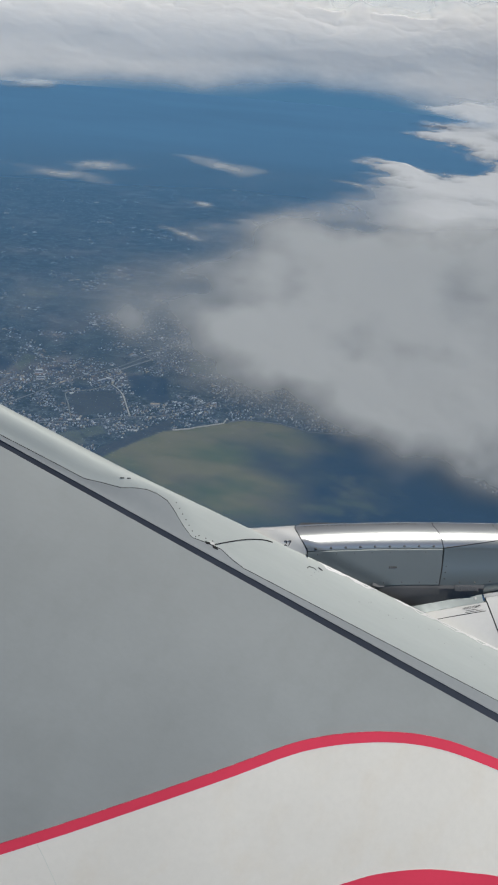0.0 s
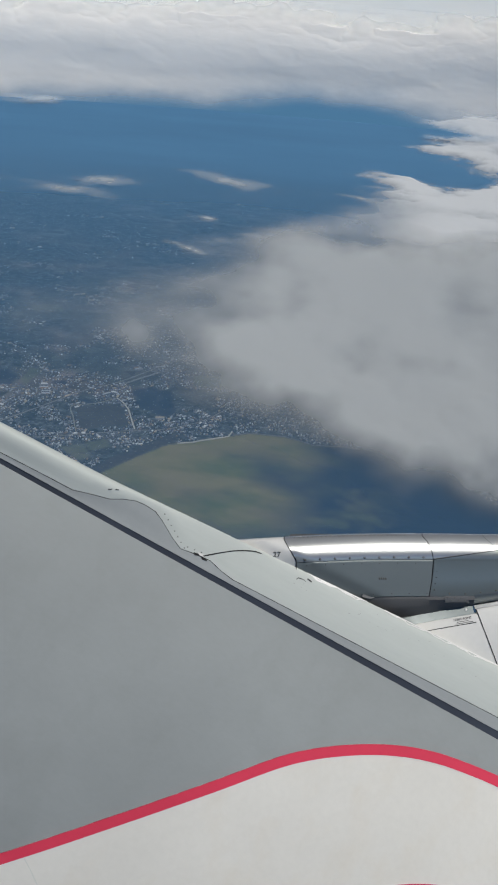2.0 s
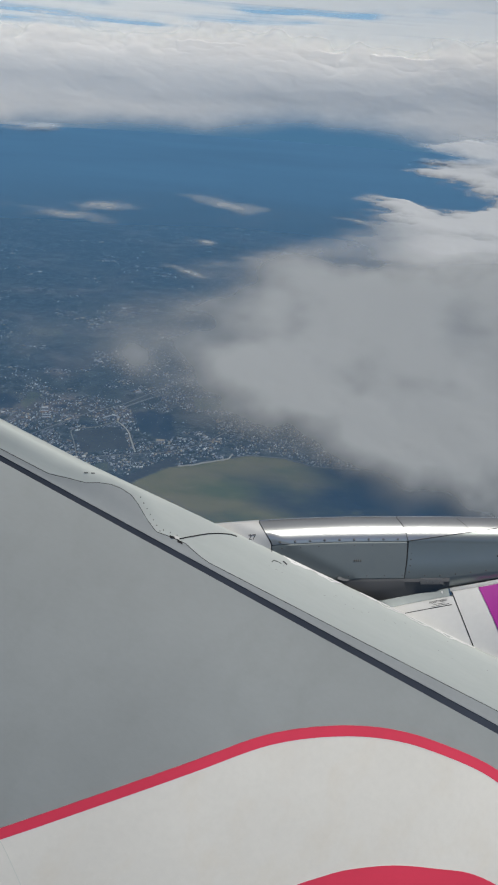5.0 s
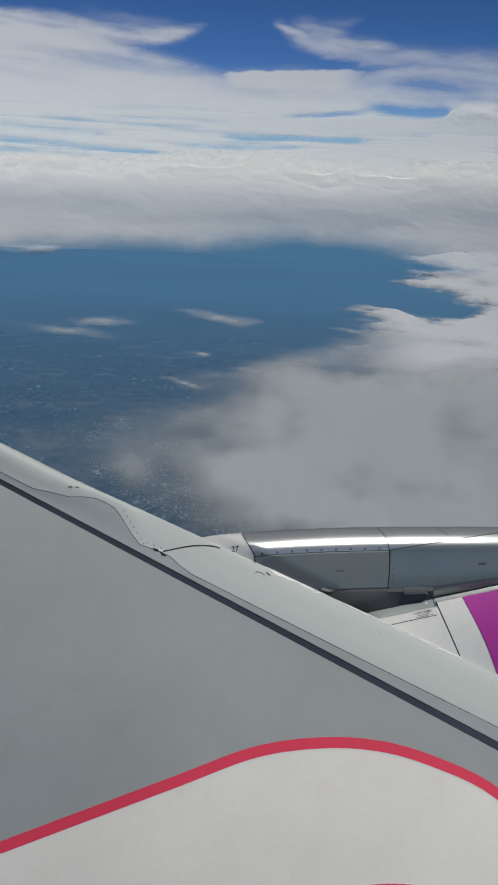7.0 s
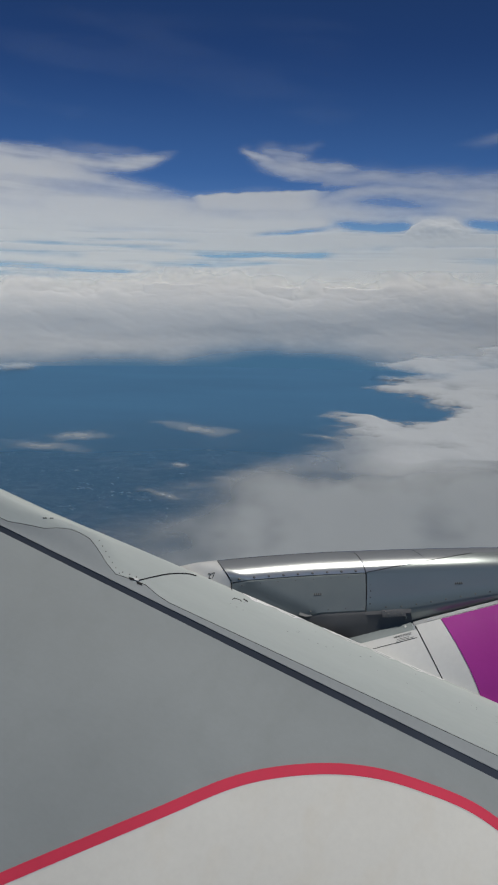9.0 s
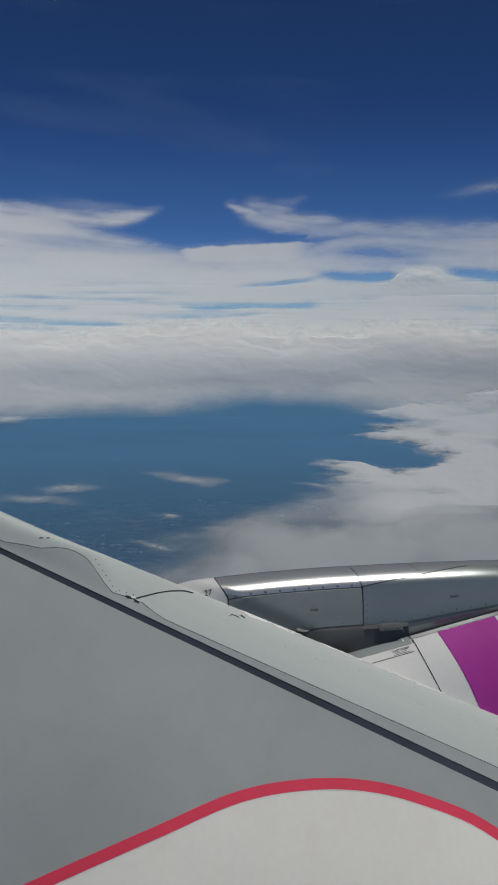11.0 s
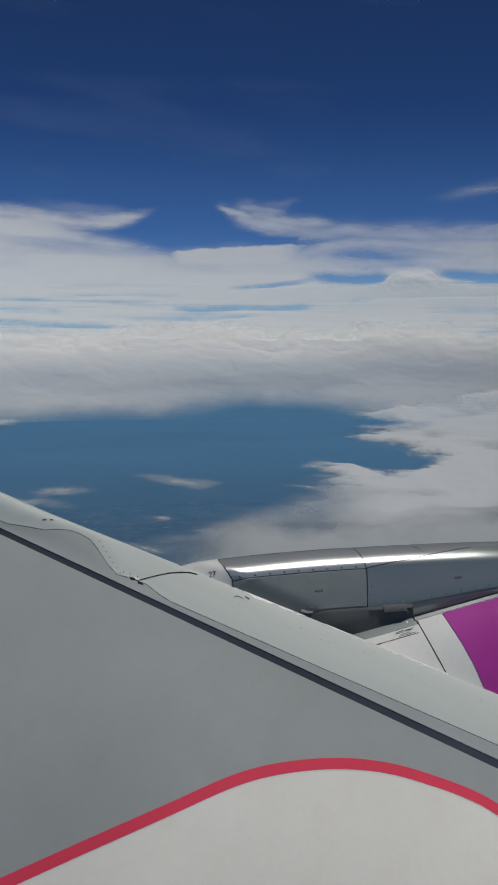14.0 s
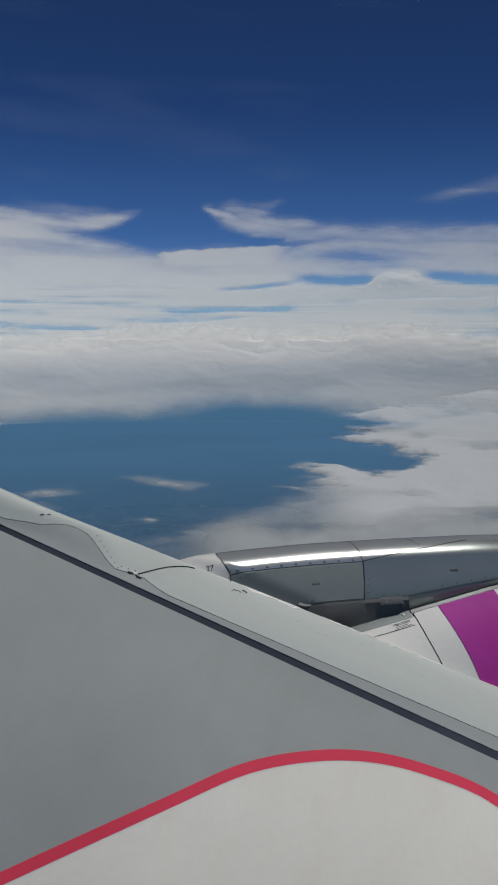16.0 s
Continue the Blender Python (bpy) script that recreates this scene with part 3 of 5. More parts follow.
def high_density(a, e, p):
    """White veil with a hooked plume, blue slits between its layers and a few crisp heads."""
    top = np.interp(a, [-70, -40, -20, -15.8, -13.8, -12.6, -11.6, -10.4, -8.6, -6.9, -5.1, -3.3, -0.8, 1.6, 3.2, 5.0, 7.5, 15.5, 25, 40, 70],
                    [9, 7.8, 8.6, 8.45, 8.35, 7.9, 7.4, 6.95, 6.65, 6.25, 5.85, 5.98, 6.18, 6.12, 6.10, 6.55, 6.75, 6.5, 7.2, 8.5, 7])
    f = fbm(a / 4 + e / 3, e / 1.3, 51, 5) - 0.5
    g = fbm(a / 1.3 - 0.9 * e, e / 0.42, 53, 5) - 0.5
    aw, ew = a + 1.0 * f + 0.5 * g, e + 0.35 * f + 0.30 * g
    d = smooth(0.30, -0.75, ew - top)
    left = smooth(-1.5, -5.0, a)
    tone = 0.75 + 0.55 * (fbm(a / 7 + 0.8 * fbm(a / 4, e / 2, 52), e / 1.6, 59, 5) - 0.42)
    streak = fbm(a / 5 + 1.1 * e, e / 0.7 + 0.3 * fbm(a / 3, e, 68, 3), 69, 5)
    d = d * (1 - 0.34 * smooth(0.42, 0.78, streak) * smooth(4.0, 6.5, e)) * (left * (0.61 + 0.25 * smooth(0.2, 2.2, top - e)) + (1 - left) * (0.62 + 0.14 * smooth(5.4, 4.6, e) + 0.32 * smooth(4.4, 3.6, e))) * np.clip(0.45 + 0.75 * tone, 0, 1.15)
    # thinner places where blue shows
    for a0, e0, wide, tall, turn, k in ((7.4, 5.35, 3.0, 0.42, -0.05, 0.62), (9.5, 4.65, 4.0, 0.20, 0.0, 0.30), (-11.6, 7.75, 0.8, 0.22, -0.1, 0.55), (-10.0, 7.75, 1.5, 0.14, 0.03, 0.5)):
        d = d * (1 - k * oval(aw, ew, a0, e0, wide, tall, turn) * (0.6 + 0.8 * fbm(a / 1.4, e / 0.4, 62, 4)))
    fray = 0.55 + 0.85 * fbm(a / 1.5 + e, e / 0.45, 70, 5)
    feather = 0.45 + 1.0 * fbm(a / 2.6 + 1.2 * e, e / 0.55 - 0.1 * a, 74, 5)
    layers = fbm(a / 8 + 0.4 * fbm(a / 3, e, 76, 3), e / 0.20 + 0.02 * a, 63, 4)
    d = d * (1 - 0.30 * smooth(0.50, 0.75, layers) * smooth(4.2, 3.0, e) * smooth(0.2, 0.9, e))
    # a forked tail drawn out over the left mass
    d = np.maximum(d, 0.68 * stroke(aw, ew, ((-13.4, 7.3), (-10.8, 7.35), (-9.0, 7.40), (-7.6, 7.65), (-5.7, 8.20)), 0.95, 0.20, 0, 0.25) * feather)
    d = np.maximum(d, 0.24 * stroke(aw, ew, ((-13.0, 8.30), (-10.4, 8.15), (-8.0, 8.10), (-5.8, 8.20)), 0.40, 0.14, 0, 0.5) * feather)
    # the hook and the long arm that it bends into
    d = np.maximum(d, 0.58 * stroke(aw, ew, ((-2.3, 8.50), (-1.4, 8.15), (-0.6, 7.80), (0.4, 7.45), (1.8, 7.15), (3.8, 6.88), (7.5, 6.66), (12.0, 6.48), (19.0, 6.3)), 0.34, 0.80, 0.12, 0) * (0.45 + 0.55 * feather))
    d = np.maximum(d, 0.62 * stroke(aw, ew, ((-0.9, 8.15), (0.4, 7.85), (1.8, 7.55), (3.6, 7.30), (6.5, 7.1)), 0.62, 0.40, 0.3, 0.2) * feather)
    d = np.maximum(d, 0.46 * stroke(aw, ew, ((-1.5, 8.45), (0.2, 8.35), (1.6, 8.05), (3.4, 7.7)), 0.55, 0.45, 0.3, 0.4) * feather)
    d = np.maximum(d, 0.24 * stroke(aw, ew, ((0.2, 8.55), (1.4, 8.50), (2.3, 8.55), (3.0, 8.85), (3.6, 9.35)), 0.50, 0.24, 0.3, 0.5) * feather)
    d = d * (1 - 0.80 * stroke(aw, ew, ((-2.2, 6.95), (-0.4, 6.60), (1.4, 6.50), (3.2, 6.5)), 0.30, 0.10))
    d = np.maximum(d, 0.30 * stroke(aw, ew, ((10.6, 8.75), (12.4, 8.85), (14.2, 9.15), (16.2, 9.5), (18, 9.4)), 0.24, 0.60, 0.5, 0) * feather)
    # crisp heads standing in the veil
    head = np.interp(a, [-5.5, -4.7, -0.8, 3.4, 5], [5.45, 5.70, 5.99, 6.12, 5.9]) + 0.16 * (fbm(a / 0.8, a * 0, 64, 4) - 0.5)
    d = np.maximum(d, 0.90 * smooth(0.10, -0.14, e - head) * smooth(3.8, 5.2, e) * smooth(-6.0, -4.0, a) * smooth(5.5, 1.5, a))
    # thin slits of blue between the layers
    for a0, a1, e0, turn, w, k in ((-2.2, 4.6, 3.50, 0.11, 0.15, 0.85), (3.0, 9.6, 3.88, -0.03, 0.27, 1.25), (11.2, 21, 3.80, -0.08, 0.32, 1.2), (-5.5, 4.5, 2.00, 0.01, 0.17, 0.75), (1.5, 9, 2.40, 0.0, 0.16, 0.45),
                                   (-20, -8, 1.05, -0.05, 0.20, 0.62), (-20, -11, 1.90, -0.03, 0.20, 0.42), (-20, -12, 0.55, 0.0, 0.14, 0.42), (10, 20, 1.90, 0.0, 0.26, 0.55), (13, 21, 0.45, 0.04, 0.26, 0.85),
                                   (-14, -4, 2.75, 0.0, 0.10, 0.28), (8, 14, 1.35, 0.0, 0.12, 0.35), (-9, 1, 1.35, 0.03, 0.12, 0.5), (-17, -6, 2.45, -0.04, 0.13, 0.32), (5, 16, 2.75, 0.02, 0.14, 0.55), (-3, 5, 0.85, 0.0, 0.10, 0.35)):
        mid = 0.5 * (a0 + a1)
        line = e0 + turn * (a - mid) + 0.28 * (fbm(a / 3, a * 0 + e0, 57) - 0.5)
        d = d - 0.92 * k * np.exp(-(((e - line) / (1.25 * w)) ** 2)) * smooth(a0, a0 + 2.2, a) * smooth(a1, a1 - 1.6, a) * (0.55 + 0.8 * fbm(a / 1.5, e / 0.3, 58))
    dome = 4.46 - 0.75 * np.abs((a - 10.4) / 1.9) ** 2.6 + 0.42 * (fbm(a / 0.6, a * 0, 65, 4, 0.6) - 0.5)
    bank = np.maximum(dome, np.interp(a, [3, 5, 8, 13, 20], [3.1, 3.35, 3.42, 3.2, 3.0]) + 0.30 * (fbm(a / 1.2, a * 0, 66, 4) - 0.5))
    return np.maximum(d, 0.96 * smooth(0.10, -0.16, e - bank) * smooth(2.2, 3.0, e) * smooth(2.5, 5.5, a))


CIRRUS = cloud_material("high cloud", (0.955, 0.928, 0.862), (0.45, 1, 1.2), 0.0045, 0.0, 1.0, 0.44, 0.92, 0.18, 0.6, 0.02)
cloud_sheet("cloud_veil", bearings(620), np.linspace(-0.8, 11.5, 290), wall(4680, 4875, -0.8, 11.5),
            high_density, CIRRUS, "high white cloud veil with hooked wisps and blue slits",
            lambda a, e, p: 9 * fbm(a / 5.0 + 0.8 * fbm(a / 3, e / 1.5, 67, 3), e / 1.6, 61, 4, 0.42) * smooth(5.2, 3.2, e)
            + 26 * oval(a, e, 10.4, 3.75, 2.4, 0.6) * fbm(a / 0.9, e / 0.55, 86, 4, 0.5), out=(0, -0.5, 0.5))


def deck_density(a, e, p):
    low = np.interp(a, [-70, -20, -15, -8, -4, 0, 4, 8, 14, 70], [-5.5, -5.5, -5.4, -5.1, -4.75, -4.25, -4.3, -4.7, -5.2, -6])
    f = fbm(a / 5.0, e / 1.6, 71, 4) - 0.5
    g = fbm(a / 1.6, e / 0.8, 72, 4) - 0.5
    d = smooth(-0.5, 2.2, e - low + 0.9 * f + 0.3 * g) ** 0.7
    lump = np.abs(fbm(a / 2.0, e / 1.1, 73, 3, 0.42) - 0.5) * 2
    d = d * smooth(1.5, -1.0, e - 0.9 * lump - 1.9 * fbm(a / 5, a * 0, 75, 4) + 1.0)
    # crisp heads of a rank of towers along the top
    crest = 0.10 + 0.55 * (fbm(a / 4.0, a * 0 + 2, 301, 3) - 0.5) + 0.45 * (fbm(a / 1.1, a * 0 + 2, 305, 4, 0.55) - 0.5)
    rank = smooth(0.32, 0.55, fbm(a / 3.0 + 9, a * 0, 309, 4)) * smooth(-14, -9, a) * smooth(14, 8, a)
    return np.maximum(d, 0.92 * smooth(0.10, -0.12, e + 0.16 * (fbm(a / 0.6, e / 0.22, 303, 4) - 0.5) - crest) * rank * smooth(-2.0, -0.6, e))


def deck_lumps(a, e, p):
    u, v = a + 1.2 * (fbm(a / 2, e / 1.2, 79, 3) - 0.5), e + 0.5 * (fbm(a / 1.7, e, 80, 3) - 0.5)
    cell = np.abs(fbm(u / 1.9, v / 0.95, 78, 3, 0.38) - 0.5) * 2
    billow = 12 * fbm(u / 4.2, v / 1.5, 77, 4, 0.42) + 1.6 * (1 - cell) ** 2 * smooth(0.8, -0.5, e) * smooth(-3.4, -0.9, e)
    mid = -1.5 + 0.8 * smooth(3, 10, a)
    return 1.1 * billow + 3.0 * fbm(u / 0.9, v / 0.42, 83, 4, 0.45) * smooth(-2.6, -1.2, e) + (44 - 8 * smooth(3, 10, a)) * np.exp(-((e - mid) / 1.7) ** 2)


DECK = cloud_material("cloud deck", (0.838, 0.822, 0.790), (0.8, 1, 1.5), 0.007, -0.02, 0.98, 0.16, 1.0, 0.22, 0.7, 0.05)
cloud_sheet("cloud_deck", bearings(720), np.linspace(-6.5, 1.2, 260), wall(4530, 4640, -5.8, 1.2),
            deck_density, DECK, "far bank of bright lumpy white cloud", deck_lumps, out=(0, -1.0, 0.2))


def shelf_density(a, e, p):
    """Broken shelf: its near edge runs out in tongues towards the open bay."""
    edge = np.interp(-e, [2.7, 3.2, 3.5, 4.2, 4.8, 5.0, 5.2, 5.6, 6.25, 6.6, 6.8, 7.2, 7.8, 8.3, 8.8, 14],
                     [19, 15, 12.0, 9.0, 6.2, 7.4, 9.0, 8.0, 6.4, 8.5, 9.8, 11.2, 12.0, 12.6, 13.5, 14])
    flank = np.interp(-e, [7.6, 7.9, 8.2, 8.7, 9.4, 9.8, 10.9, 11.8, 12.5, 13.2, 14], [4.4, 2.9, 3.4, 4.5, 5.0, 2.8, 0.4, -2.3, -5.0, -7.6, -9])
    brow = np.interp(a, [-20, 3, 4.6, 6.8, 9.0, 10.8, 12.0, 16], [-7.9, -7.85, -7.80, -7.95, -8.45, -8.30, -7.8, -7.4])
    f = fbm(a / 3.6, e / 1.0, 81, 5) - 0.5
    g = fbm(a / 1.3 + 0.5 * e, e / 0.22, 82, 6, 0.58) - 0.5
    upper = smooth(-0.9, 3.0, a - edge + 2.0 * f + 4.6 * g)
    lower = smooth(-0.9, 3.4, a - flank + 2.4 * f + 3.2 * g) * smooth(0.16, -0.36, e - brow + 0.35 * f + 0.62 * g)
    d = np.maximum(upper, lower) ** 0.8
    hollow = 0.64 * smooth(0.34, 0.80, fbm(a / 6.5 + 2 + 0.8 * fbm(a / 3, e, 88, 3), e / 1.1, 85, 5))
    d = d * (1 - 0.62 * smooth(11, 4, a) * smooth(-8.9, -9.9, e))
    return d * smooth(-2.5, -3.3, e + 0.35 * f + 0.04 * (10 - a)) * smooth(-15.0, -12.2, e + 0.6 * f) * (1.0 - hollow)


def shelf_place(a, e):
    """Flat layer nearby that rises into a bank where it would run past the far clouds."""
    return np.where(e < -6.2, 384 / np.tan(np.radians(np.maximum(-e, 0.5))), 3535 + 248 * (e + 6.2))


SHELF = cloud_material("broken cloud", (0.566, 0.590, 0.605), (1, 0.35, 1.2), 0.006, 0.0, 1.0, 0.42, 0.94, 0.25, 0.7, 0.06)
cloud_sheet("cloud_shelf", bearings(620), np.linspace(-15, -2.5, 300), shelf_place,
            shelf_density, SHELF, "broken grey white cloud shelf with ragged edge",
            lambda a, e, p: 15 * fbm(a / 3.2 + 0.6 * fbm(a / 2, e, 89, 3), e / 1.0, 87, 4, 0.45) * smooth(-12.0, -10.0, e) * smooth(0.35, 0.9, shelf_density(a, e, p)))


def thin_density(a, e, p):
    f = fbm(a / 9 + 0.25 * e, e / 2.2, 141, 5)
    return 0.55 * smooth(0.50, 0.80, f) * smooth(8.5, 10.5, e) * smooth(24, 19, e)


THIN = cloud_material("thin cirrus", (0.9, 0.92, 0.95), (0.4, 1, 1.2), 0.006, 0.0, 1.0, 0.5, 0.05, 0.3, 0.6, 0.0)
cloud_sheet("cirrus_veil", np.linspace(-60, 60, 200), np.linspace(8.5, 24, 80), lambda a, e: np.full_like(a, 4450.0), thin_density, THIN,
            "barely visible cirrus in deep blue sky")


def puff(name, az_mid, el_mid, wide, tall, tilt, seed, label):
    """A small low cloud far out over the plain."""
    def dens(a, e, p):
        u, v = a - az_mid, e - el_mid - tilt * (a - az_mid)
        f = fbm(a / (wide * 0.45), e / (tall * 0.8), seed, 4) - 0.5
        return smooth(1.3, -0.7, np.hypot(u / wide, v / tall) + 1.4 * f)
    cloud_sheet(name, np.linspace(az_mid - wide * 1.7, az_mid + wide * 1.7, 80), np.linspace(el_mid - tall * 2.4, el_mid + tall * 2.4, 40),
                level(15.4), dens, PUFF, label, lambda a, e, p: 0.8 * fbm(a / 0.9, e / 0.3, seed), kind="")


PUFF = cloud_material("small cloud", (0.60, 0.625, 0.63), (1, 0.25, 2), 0.014, 0.06, 1.22, 0.45, 0.66, 0.3, 0.6, 0.05)
for spec in ((-4.0, -9.22, 4.0, 0.52, -0.13, 101, "long thin white cloud over the plain"),
             (-15.2, -10.1, 4.6, 0.46, -0.11, 103, "low streak of white cloud over the plain"),
             (-12.1, -9.60, 2.5, 0.36, 0.03, 105, "small pale cloud streak over the plain"),
             (-16.8, -5.10, 3.2, 0.42, -0.05, 107, "bright cloud fleck under the far cloud bank"),
             (-7.0, -13.4, 1.7, 0.26, -0.24, 109, "thin drifting scrap of cloud"),
             (3.6, -9.5, 2.3, 0.20, -0.1, 111, "faint thin cloud scrap"),
             (-5.7, -11.5, 1.4, 0.24, -0.08, 113, "faint pale cloud scrap")):
    puff("small_cloud", *spec)


def near_density(a, e, p):
    top = np.interp(a, [-24, -17, -12, -8, -4.4, -3, -1, 3, 6.4, 10, 13, 40], [-18.2, -16.4, -14.6, -13.8, -12.9, -12.2, -11.8, -11.9, -11.5, -11.0, -10.5, -10])
    low = np.interp(a, [-24, -17, -12, -8, -4, 0.5, 2.7, 5, 9.7, 15.5, 40], [-18.8, -19.2, -19.8, -21.2, -22.8, -23.3, -25.0, -26.6, -28.2, -27.4, -28.6])
    f = fbm(a / 6.0, e / 4.5, 121, 4, 0.45) - 0.5
    g = fbm(a / 2.2, e / 1.8, 130, 4) - 0.5
    d = smooth(1.0, -2.6, e - top + 2.6 * f + 0.7 * g) * smooth(-1.6, 4.0, e - low + 4.0 * f + 1.0 * g) * smooth(-20, -3.5, a + 6 * f) ** 0.9
    d = np.maximum(d, 0.34 * smooth(1.0, 0.2, np.hypot((a + 15.5) / 6.5, (e + 17.2 - 0.25 * (a + 15.5)) / 2.4) + 1.3 * f + 0.6 * g))
    return d * (0.94 + 0.28 * smooth(-10, 2, a) + 1.7 * (fbm(a / 6, e / 4, 124, 4, 0.45) - 0.5))


NEAR = cloud_material("near cloud", (0.426, 0.456, 0.474), (1, 0.6, 1.2), 0.007, 0.0, 1.18, 0.22, 0.90, 0.3, 0.4, 0.03)
cloud_sheet("near_cloud", np.linspace(-27, 40, 300), np.linspace(-31.5, -9.6, 165), level(17),
            near_density, NEAR, "soft grey cumulus cloud drifting below", lambda a, e, p: 17 * fbm(a / 4.6, e / 3.2, 131, 4, 0.40), kind="stuff")


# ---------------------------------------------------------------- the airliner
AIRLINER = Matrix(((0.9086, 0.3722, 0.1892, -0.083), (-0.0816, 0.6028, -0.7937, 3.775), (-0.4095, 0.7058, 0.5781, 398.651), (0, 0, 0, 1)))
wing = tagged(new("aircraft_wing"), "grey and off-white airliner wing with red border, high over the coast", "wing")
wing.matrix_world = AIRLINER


def part(name, bm, material, parent, label="", sharp=35):
    me = bpy.data.meshes.new(name)
    bm.normal_update()
    bm.to_mesh(me)
    bm.free()
    me.shade_smooth()
    me.set_sharp_from_angle(angle=radians(sharp))
    me.materials.append(material)
    ob = new(name, me)
    ob.parent = parent
    return tagged(ob, label)


def plate(outline, low, high):
    """A slab with that outline between two heights."""
    bm = bmesh.new()
    lower = [bm.verts.new((x, y, low)) for x, y in outline]
    upper = [bm.verts.new((x, y, high)) for x, y in outline]
    bm.faces.new(upper)
    bm.faces.new(lower[::-1])
    n = len(outline)
    for k in range(n):
        bm.faces.new((lower[k], lower[(k + 1) % n], upper[(k + 1) % n], upper[k]))
    bmesh.ops.recalc_face_normals(bm, faces=bm.faces)
    return bm


def loft(rings, closed=False):
    bm = bmesh.new()
    vs = [[bm.verts.new(p) for p in r] for r in rings]
    for r, q in zip(vs, vs[1:]):
        n = len(r)
        for k in range(n if closed else n - 1):
            bm.faces.new((r[k], r[(k + 1) % n], q[(k + 1) % n], q[k]))
    if closed:
        bm.faces.new(vs[0][::-1])
        bm.faces.new(vs[-1])
    bmesh.ops.recalc_face_normals(bm, faces=bm.faces)
    return bm


def band(line, width, low, high, ground=lambda y: 0.0):
    """A stripe with thickness laid on the ground along a line, which is its outer edge."""
    rings = []
    n = len(line)
    for k, p in enumerate(line):
        d = (line[min(k + 1, n - 1)] - line[max(k - 1, 0)]).to_2d().normalized()
        x, y = p.x + d.y * width, p.y - d.x * width
        a, b_ = ground(p.y), ground(y)
        rings.append([(p.x, p.y, a + low), (p.x, p.y, a + high), (x, y, b_ + high), (x, y, b_ + low)])
    return loft(rings, True)


def nose(a):
    """The leading edge's line across the wing."""
    return float(np.interp(a, [-9, -1.5, -1.0, -0.6, -0.2, 0.4, 1.2, 3.0], [-0.03, 0.1795, 0.1940, 0.2200, 0.2450, 0.2815, 0.3250, 0.43]))


def nose_height(a):
    """Height of the leading edge, which climbs outboard of the pylon."""
    return float(np.interp(a, [-9, -1.5, -0.8, -0.2, 0.4, 1.3, 3.0], [0.10, 0.036, 0.029, 0.020, 0.009, 0.004, 0.0]))


def lift(a, y):
    """How far the outer slat and its panel bulge over the plane of the inner wing."""
    return (0.026 * float(smooth(-0.52, -0.88, a)) + 0.05 * min(max(-0.88 - a, 0), 0.5)) * float(smooth(0.040, 0.170, y))


# wing skin: inner grey part, continuing out to the tip and back under the stripe
def camber(y):
    """Height of the wing's upper surface, highest at two fifths of a metre behind the slat."""
    u = y + 0.42
    return 0.028 - (0.22 * u * u if u > 0 else 0.14 * u * u if u > -1.3 else 0.2366 + 0.364 * (-u - 1.3))


def front(x):
    """Front edge of the fixed skin."""
    return 0.0160 - 0.004 * x


rings = []
for x in (-9.0, -6.0, -4.0, -2.6, -1.5, -0.5, 0.5, 1.5, 3.0):
    rear = -1.35 - 1.85 * min((x + 9.0) / 6.4, 1)
    ys = [rear + (front(x) - rear) * u for u in np.linspace(0, 1, 40)]
    rings.append([(x, rear, -1.2)] + [(x, y, camber(y)) for y in ys] + [(x, front(x), -1.2)])
skin = part("wing_skin", loft(rings, True), GREY, wing, "smooth matt grey upper wing skin")
# dark seal in the gap behind the slat
part("seal", loft([[(x, front(x) + 0.0005, -0.06), (x, front(x) + 0.0005, camber(front(x)) - 0.002), (x, 0.0470 + 0.0006 * x, -0.004), (x, 0.0470 + 0.0006 * x, -0.06)] for x in (-9.0, -4.0, -1.0, 1.0, 3.0)], True),
     DARK_SEAL, wing, "dark blue black rubber seal strip")

SEAM = [(-9, 0.02), (-1.885, 0.054), (-1.31, 0.070), (-1.145, 0.073), (-1.06, 0.098), (-0.982, 0.118), (-0.93, 0.147), (-0.879, 0.167), (-0.83, 0.172),
        (-0.778, 0.168), (-0.735, 0.148), (-0.66, 0.103), (-0.600, 0.075), (-0.528, 0.086), (-0.457, 0.092), (-0.39, 0.075), (-0.327, 0.066), (-0.155, 0.070), (0.422, 0.083), (1.24, 0.103), (3.0, 0.14)]


def seam(a):
    y = float(np.interp(a, [p[0] for p in SEAM], [p[1] for p in SEAM]))
    return y - 0.2 * lift(a, y)


def slat_height(a, y):
    """Height of the slat's skin: a soft step at its rear edge, nearly flat, then rounding down into the nose."""
    back, front = y - seam(a), nose(a) - y
    u = min(max(back / 0.06, 0), 1)
    v = min(max(back / (nose(a) - seam(a)), 0), 1)
    crest = 0.003 + 0.005 * u * u * (3 - 2 * u) + 0.018 * v + lift(a, y)
    return crest - (0.026 + lift(a, nose(a)) - nose_height(a)) * math.exp(-max(front, 0) / 0.014)


stations = sorted(set([p[0] for p in SEAM] + [-7, -5, -4, -3, -2.5] + list(np.linspace(-2, 2, 60))))
# fixed panel between seal and slat
def panel_ring(a):
    back, edge = 0.0440 + 0.0006 * a, max(seam(a) - 0.0015, 0.0575 + 0.0006 * a)
    ring = [(a, back, -0.05)]
    for u in (0, 0.2, 0.4, 0.6, 0.8, 1):
        y = back + (edge - back) * u
        ring.append((a, y, 0.003 * u + lift(a, y)))
    return ring + [(a, edge, -0.05)]


